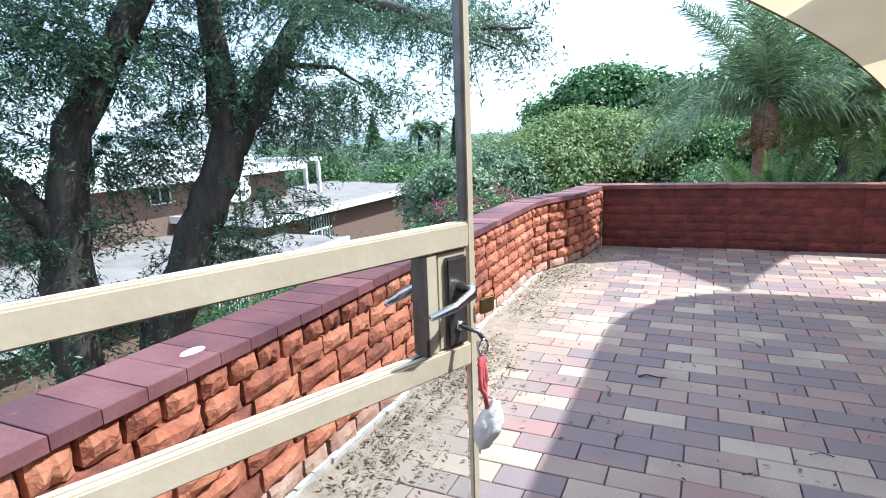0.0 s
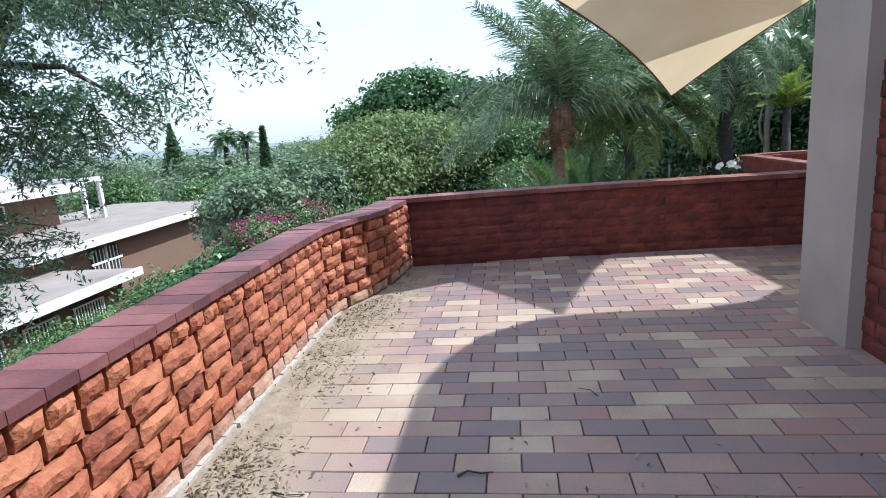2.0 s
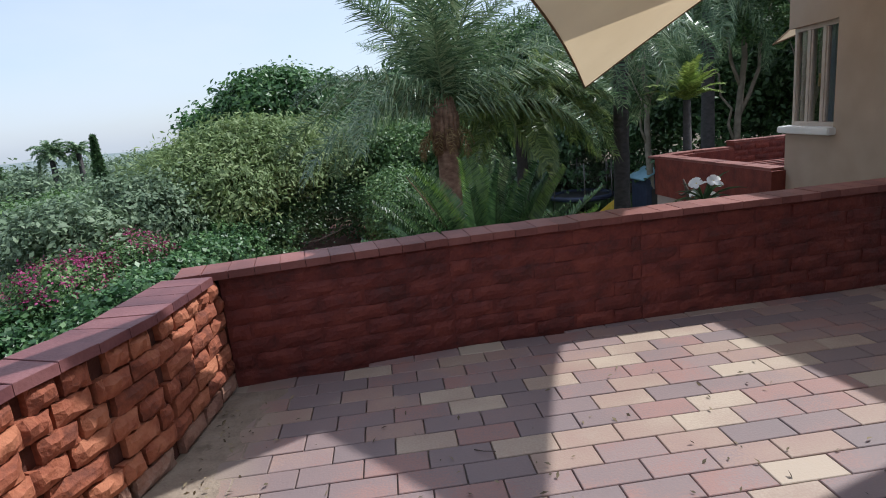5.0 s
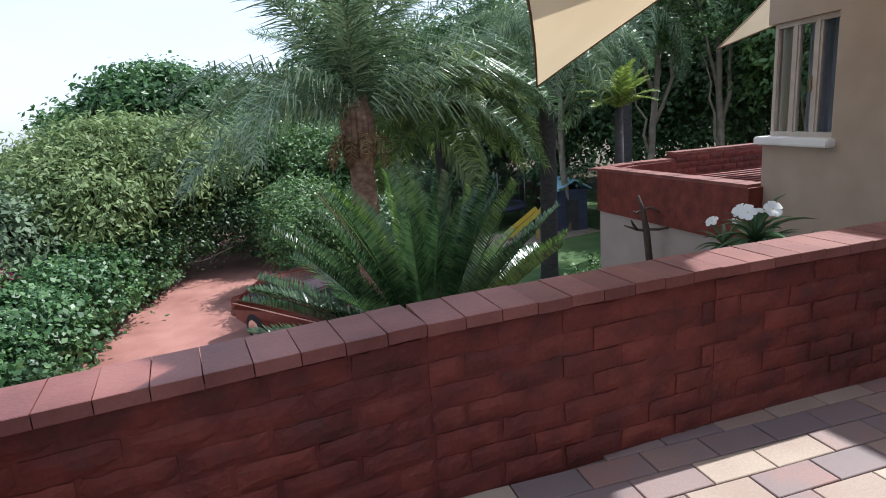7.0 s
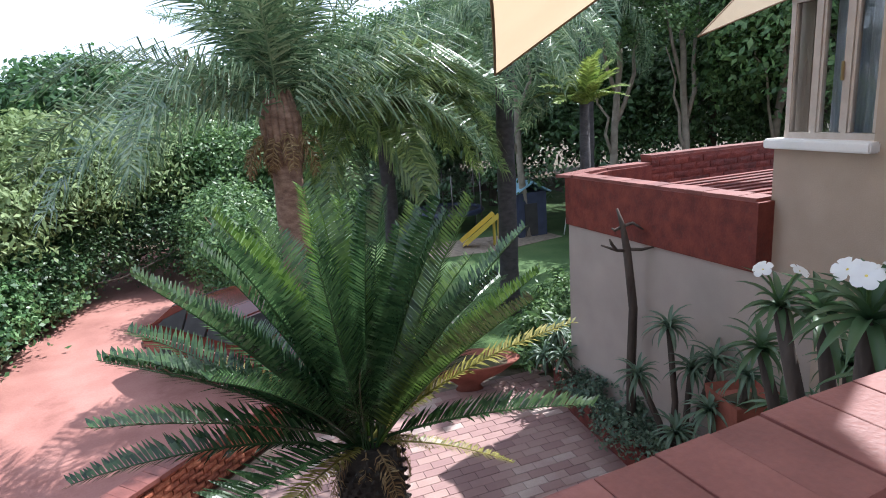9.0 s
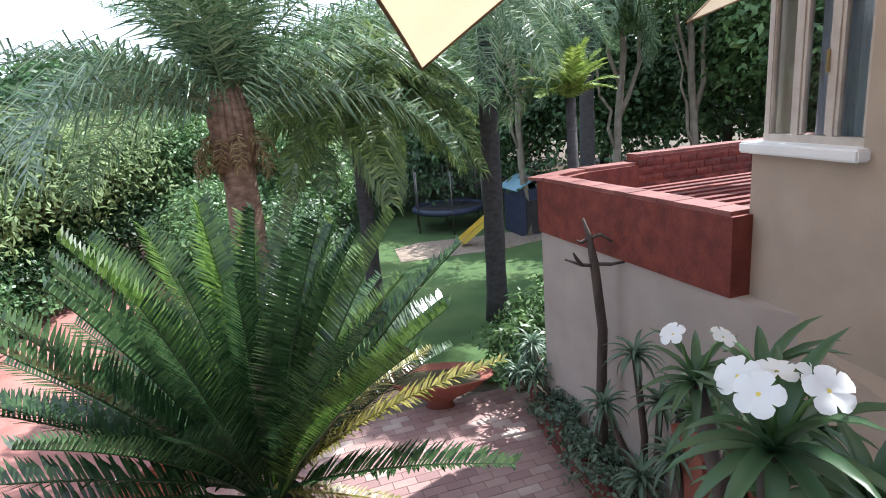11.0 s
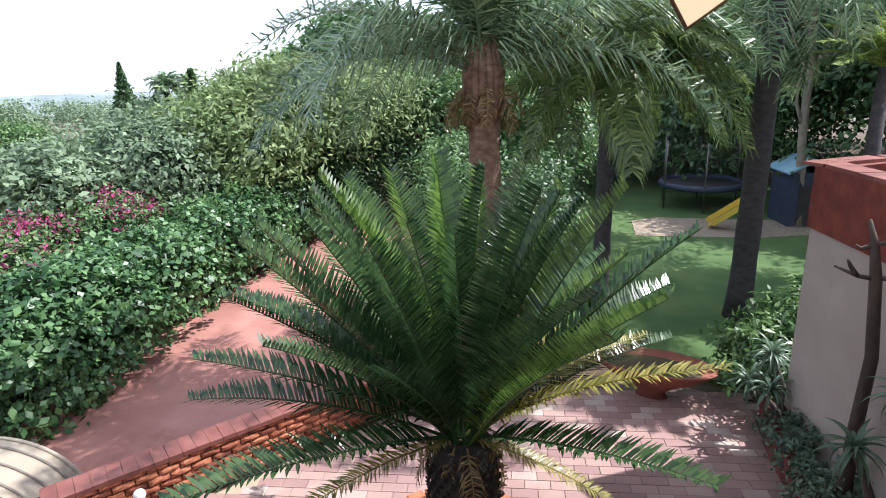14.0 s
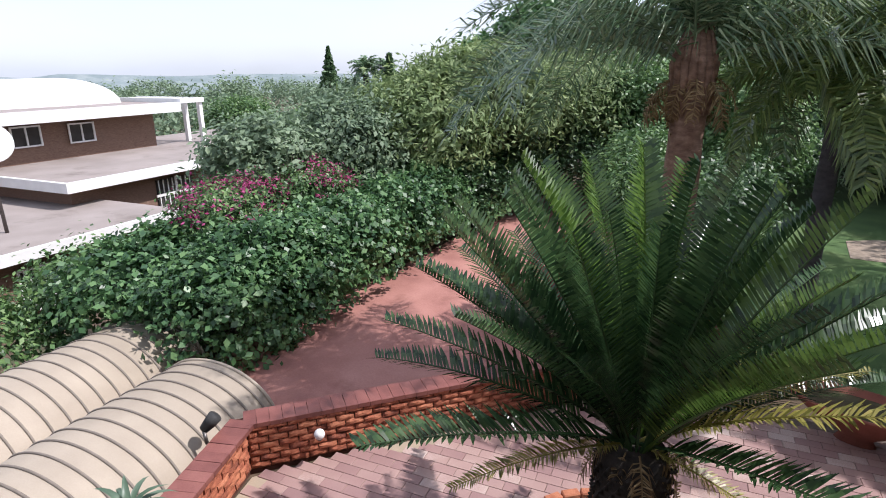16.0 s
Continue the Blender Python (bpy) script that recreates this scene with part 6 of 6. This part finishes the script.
for k, (x, y, lean) in enumerate(((10.6, 20.5, 0.4), (12.6, 19.5, -0.5), (14.4, 18.8, 0.9), (15.6, 17.6, 0.6), (9.6, 23.5, -0.3))):
    r_ = np.random.default_rng(400 + k)
    st_ = limbs_mesh("trunk", (x, y, GZ), (x + lean, y, 3.2), 0.13, [(0.6, (x + lean + 1.2, y + 0.4, 4.2), 0.07), (0.75, (x + lean - 1.0, y - 0.3, 4.6), 0.06), (0.5, (x + lean * 0.3 - 0.8, y, 2.6), 0.05)], 410 + k, M["trunk_pale"])
    foliage("tree", "slim pale-stemmed tree with light open foliage", "tree", [("trunk", st_), ("crown", quads_mesh("crown", clump_cloud(r_, [(x + lean, y, 4.6, 1.9, 1.7, 1.2), (x + lean - 0.9, y, 3.0, 1.1, 1.0, 0.6)], 330, 24, 0.22, 0.13, 0.45), M["leaf_mid"]))])

# ---- far trees and hills ----
for k, (x, y, z, h, w) in enumerate(((-46.2, 78.4, 0.0, 4.4, 1.9), (-17.9, 43.5, 0.0, 2.3, 0.6), (-47.5, 80, -1.5, 3.6, 2.2))):
    ob = thing("conifer", "dark conifer standing above the far trees", "tree")
    tube("trunk", [(x, y, -8), (x, y, z + h)], [0.3, 0.05], M["bark"], ob, 7)
    r_ = np.random.default_rng(500 + k)
    n = 5000
    t_ = r_.uniform(0, 1, n) ** 0.8
    a = r_.uniform(0, 6.283, n)
    rr = w * (1 - t_) * (0.55 + 0.45 * np.abs(np.sin(t_ * 26))) * np.sqrt(r_.uniform(0.2, 1, n))
    P = np.stack([x + rr * np.cos(a), y + rr * np.sin(a), z - 1.5 + (h + 1.5) * t_], 1)
    put("crown", quads_mesh("crown", leaf_quads(r_, P, 0.45, 0.4, 0.2, None, 0.4), M["leaf_dark"]), ob)
fp = [frond_mesh(160, 1.7, (0.3, -1.3), 0.5, 30, 0.09, 0.9, 0.2, M["palm_leaf"], 0.04)]
for x, y, z in ((-28.6, 58.6, 1.6), (-27.2, 56.0, 1.3), (-25.3, 56.6, 1.4)):
    ob = thing("palm_tree", "distant palm above the far trees", "palm tree")
    tube("trunk", [(x, y, -8), (x, y, z)], [0.25, 0.2], M["dark_bark"], ob, 8)
    place_fronds(ob, fp, (x, y, z), 18, (70, -20), int(x + 300), (0.8, 1.1))
far = np.random.default_rng(600)
rows = []
for k in range(120):
    a = math.radians(far.uniform(8, 82))
    d_ = far.uniform(48, 150)
    x, y = 1 - math.sin(a) * d_, 7 + math.cos(a) * d_
    rad = far.uniform(2.4, 4.6)
    rows.append((x, y, -4.2 - d_ * 0.006 + far.uniform(-1.0, 1.1) + (0.8 if a < 0.75 else 0), rad * 1.3, rad * 1.3, rad * 0.8))
tagged(put("far_trees", quads_mesh("far_trees", clump_cloud(far, rows, 5200, 26, 0.7, 0.5), M["leaf_grey"])), "hazy treetops of the far suburb", "woods", kind="stuff")
near = []
for k in range(26):
    a = math.radians(far.uniform(28, 55))
    d_ = far.uniform(26, 46)
    near.append((1 - math.sin(a) * d_, 7 + math.cos(a) * d_, -2.9 + far.uniform(-0.6, 0.7), 2.0, 2.0, 1.7))
near = [q for q in near if not (-27 < q[0] < -12.5 and q[1] < 38)]
tagged(put("garden_trees", quads_mesh("garden_trees", clump_cloud(far, near, 2400, 28, 0.4, 0.24), M["leaf_mid"])), "mixed green trees of the gardens beyond", "woods", kind="stuff")
back = []
for k in range(22):
    a = math.radians(-4 - k * 4.6)
    d_ = 36 + 6 * math.sin(k * 1.7)
    back.append((1 - math.sin(a) * d_, 9 + math.cos(a) * d_, 1.0 + 1.5 * math.sin(k * 2.1), 4.2, 4.2, 4.6))
tagged(put("tree_belt", quads_mesh("tree_belt", clump_cloud(far, back, 5200, 30, 0.7, 0.46), M["leaf_dark"])), "belt of tall dark trees closing the garden", "woods", kind="stuff")
# far ridge; its haze is only the tint of the material
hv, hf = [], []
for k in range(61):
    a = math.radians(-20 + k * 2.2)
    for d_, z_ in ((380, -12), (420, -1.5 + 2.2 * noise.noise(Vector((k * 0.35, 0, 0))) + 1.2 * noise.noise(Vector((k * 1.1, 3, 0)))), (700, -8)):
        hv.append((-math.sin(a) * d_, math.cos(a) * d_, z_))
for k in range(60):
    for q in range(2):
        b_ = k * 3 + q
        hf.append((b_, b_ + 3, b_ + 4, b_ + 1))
tagged(put("backdrop", mesh_of("backdrop", hv, hf, [M["hill"]], smooth=True)), "wooded ridge on the horizon, coloured in blue-green haze", "hills", kind="structure")

# bird lime on the coping
BIRD = (-1.24, 1.44)
bm = bmesh.new()
bmesh.ops.create_icosphere(bm, subdivisions=2, radius=1.0)
for v in bm.verts:
    q = v.co.copy()
    k = 1 + 0.35 * noise.noise(q * 2.3)
    v.co = Vector((BIRD[0] + q.x * 0.028 * k, BIRD[1] + q.y * 0.05 * k, COPE + 0.001 + max(q.z, 0) * 0.0015))
tagged(part("bird_dropping", bm, M["white"], None), "white bird dropping dried on the coping", "stain")


# ---- pavers of the terrace ----
def paver_mesh(name, L, W, T, mat):
    bm = boxes((-L / 2, -W / 2, 0, L / 2, W / 2, T))
    bmesh.ops.bevel(bm, geom=[x for x in bm.edges if all(v.co.z > T * 0.9 for v in x.verts)], offset=0.003, segments=1, affect="EDGES")
    me = bpy.data.meshes.new(name)
    bm.to_mesh(me)
    bm.free()
    me.materials.append(mat)
    return me


PL, PW = 0.292, 0.146
one = paver_mesh("paver", PL - 0.006, PW - 0.006, 0.022, M["paver"])
rest = []
bx = [Vector(v.co) for v in one.vertices]
bf = [tuple(p.vertices) for p in one.polygons]
count = 0
y = 0.03
row = 0
spots = []
while y < 7.54:
    x = LX + (0.0 if row % 2 else PL / 2)
    while x < 5.4:
        spots.append((x, y))
        x += PL
    y += PW
    row += 1
for x, y in spots:
    if y > 5.2 and x > 5.2:
        continue
    if y < 5.25 and x > HX + 0.1:
        continue
    edge = np.interp(x, [q[0] for q in FAR], [q[1] for q in FAR])
    if y > edge + 0.04:
        continue
    if x < LX + 0.1 or (y > 5.6 and x < -1.12 + (y - 5.72) * 0.52 + 0.08 and y < 6.3) or (y > 6.2 and x < -0.74):
        x = x + 0.06
    m = Matrix.Translation((x, y, -0.022 + rnd.uniform(-0.0015, 0.0015))) @ Matrix.Rotation(radians(rnd.uniform(-0.5, 0.5)), 4, "Z") @ Matrix.Rotation(radians(rnd.uniform(-0.25, 0.25)), 4, "X")
    if 3.5 < y < WY and x < 2.45 and count < 300:
        put("paver", one, floor, m)
        count += 1
    else:
        rest.append(([m @ q for q in bx], bf))
v, f = join_data(rest)
tagged(put("paving", mesh_of("paving", v, f, [M["paver_stuff"]]), floor), kind="stuff")

# pavers of the lower patio
rest = []
yy = 8.2
row = 0
while yy < 14.6:
    x = -2.3 + (0.139 if row % 2 else 0)
    while x < 5.0:
        inside = x > -2.35 + max(0.0, (yy - 11.25)) * 1.05 and x > -2.3 + max(0.0, 11.0 - yy) * 0.28 + 0.1 and math.hypot(x - 1.35, yy - 11.6) > 0.86
        if inside:
            m = Matrix.Translation((x, yy, GZ - 0.012 + rnd.uniform(-0.002, 0.002))) @ Matrix.Diagonal((0.95, 0.95, 1, 1))
            rest.append(([m @ q for q in bx], bf))
        x += PL * 0.95
    yy += PW * 0.95
    row += 1
v, f = join_data(rest)
tagged(put("patio_paving", mesh_of("patio_paving", v, f, [M["paver_low"]])), "worn clay pavers of the lower patio", "paving", kind="stuff")

# leaf litter and twigs swept along the parapet, a few over the floor
n = 6000
px = np.concatenate([LX + 0.05 + np.abs(rng.normal(size=5400)) * 0.24, rng.uniform(-0.9, 2.2, 600)])
py = np.concatenate([rng.uniform(0.3, 7.0, 5400), rng.uniform(0.3, 7.0, 600)])
clump = np.sin(py * 5.1 + px * 3) + np.sin(py * 2.3 + 1)
keep = (rng.uniform(-1.5, 1.6, n) < clump) & ((px > LX + 0.06 + np.clip(py - 5.7, 0, 0.6) * 0.55))
px, py = px[keep], py[keep]
P = np.stack([px, py, np.where(px < -0.6, 0.014, 0.006) + rng.uniform(0, 0.008, len(px))], 1)
tagged(put("leaf_litter", quads_mesh("leaf_litter", leaf_quads(rng, P, 0.03, 0.45, 1.2), M["litter"])), "dry brown leaf litter on the terrace floor", "leaf litter", kind="stuff")


def stick(pts, r):
    v_, f_ = tube_data(pts, [r * (1 - 0.5 * k / (len(pts) - 1)) for k in range(len(pts))], 6)
    tagged(put("twig", mesh_of("twig", v_, f_, [M["bark"]], smooth=True)), "dry dark twig lying on the pavers", "twig", group="twigs on the terrace")


stick([(0.04, 3.42, 0.008), (0.08, 3.45, 0.012), (0.14, 3.44, 0.009), (0.19, 3.45, 0.008)], 0.006)
stick([(-0.72, 3.3, 0.007), (-0.66, 3.28, 0.009), (-0.58, 3.29, 0.007)], 0.005)
for k in range(9):
    x, y, a = rnd.uniform(-0.9, 1.6), rnd.uniform(2.3, 6.5), rnd.uniform(0, 6.28)
    L = rnd.uniform(0.05, 0.14)
    stick([(x, y, 0.006), (x + math.cos(a) * L / 2, y + math.sin(a) * L / 2, 0.012), (x + math.cos(a + 0.3) * L, y + math.sin(a + 0.3) * L, 0.006)], 0.003)
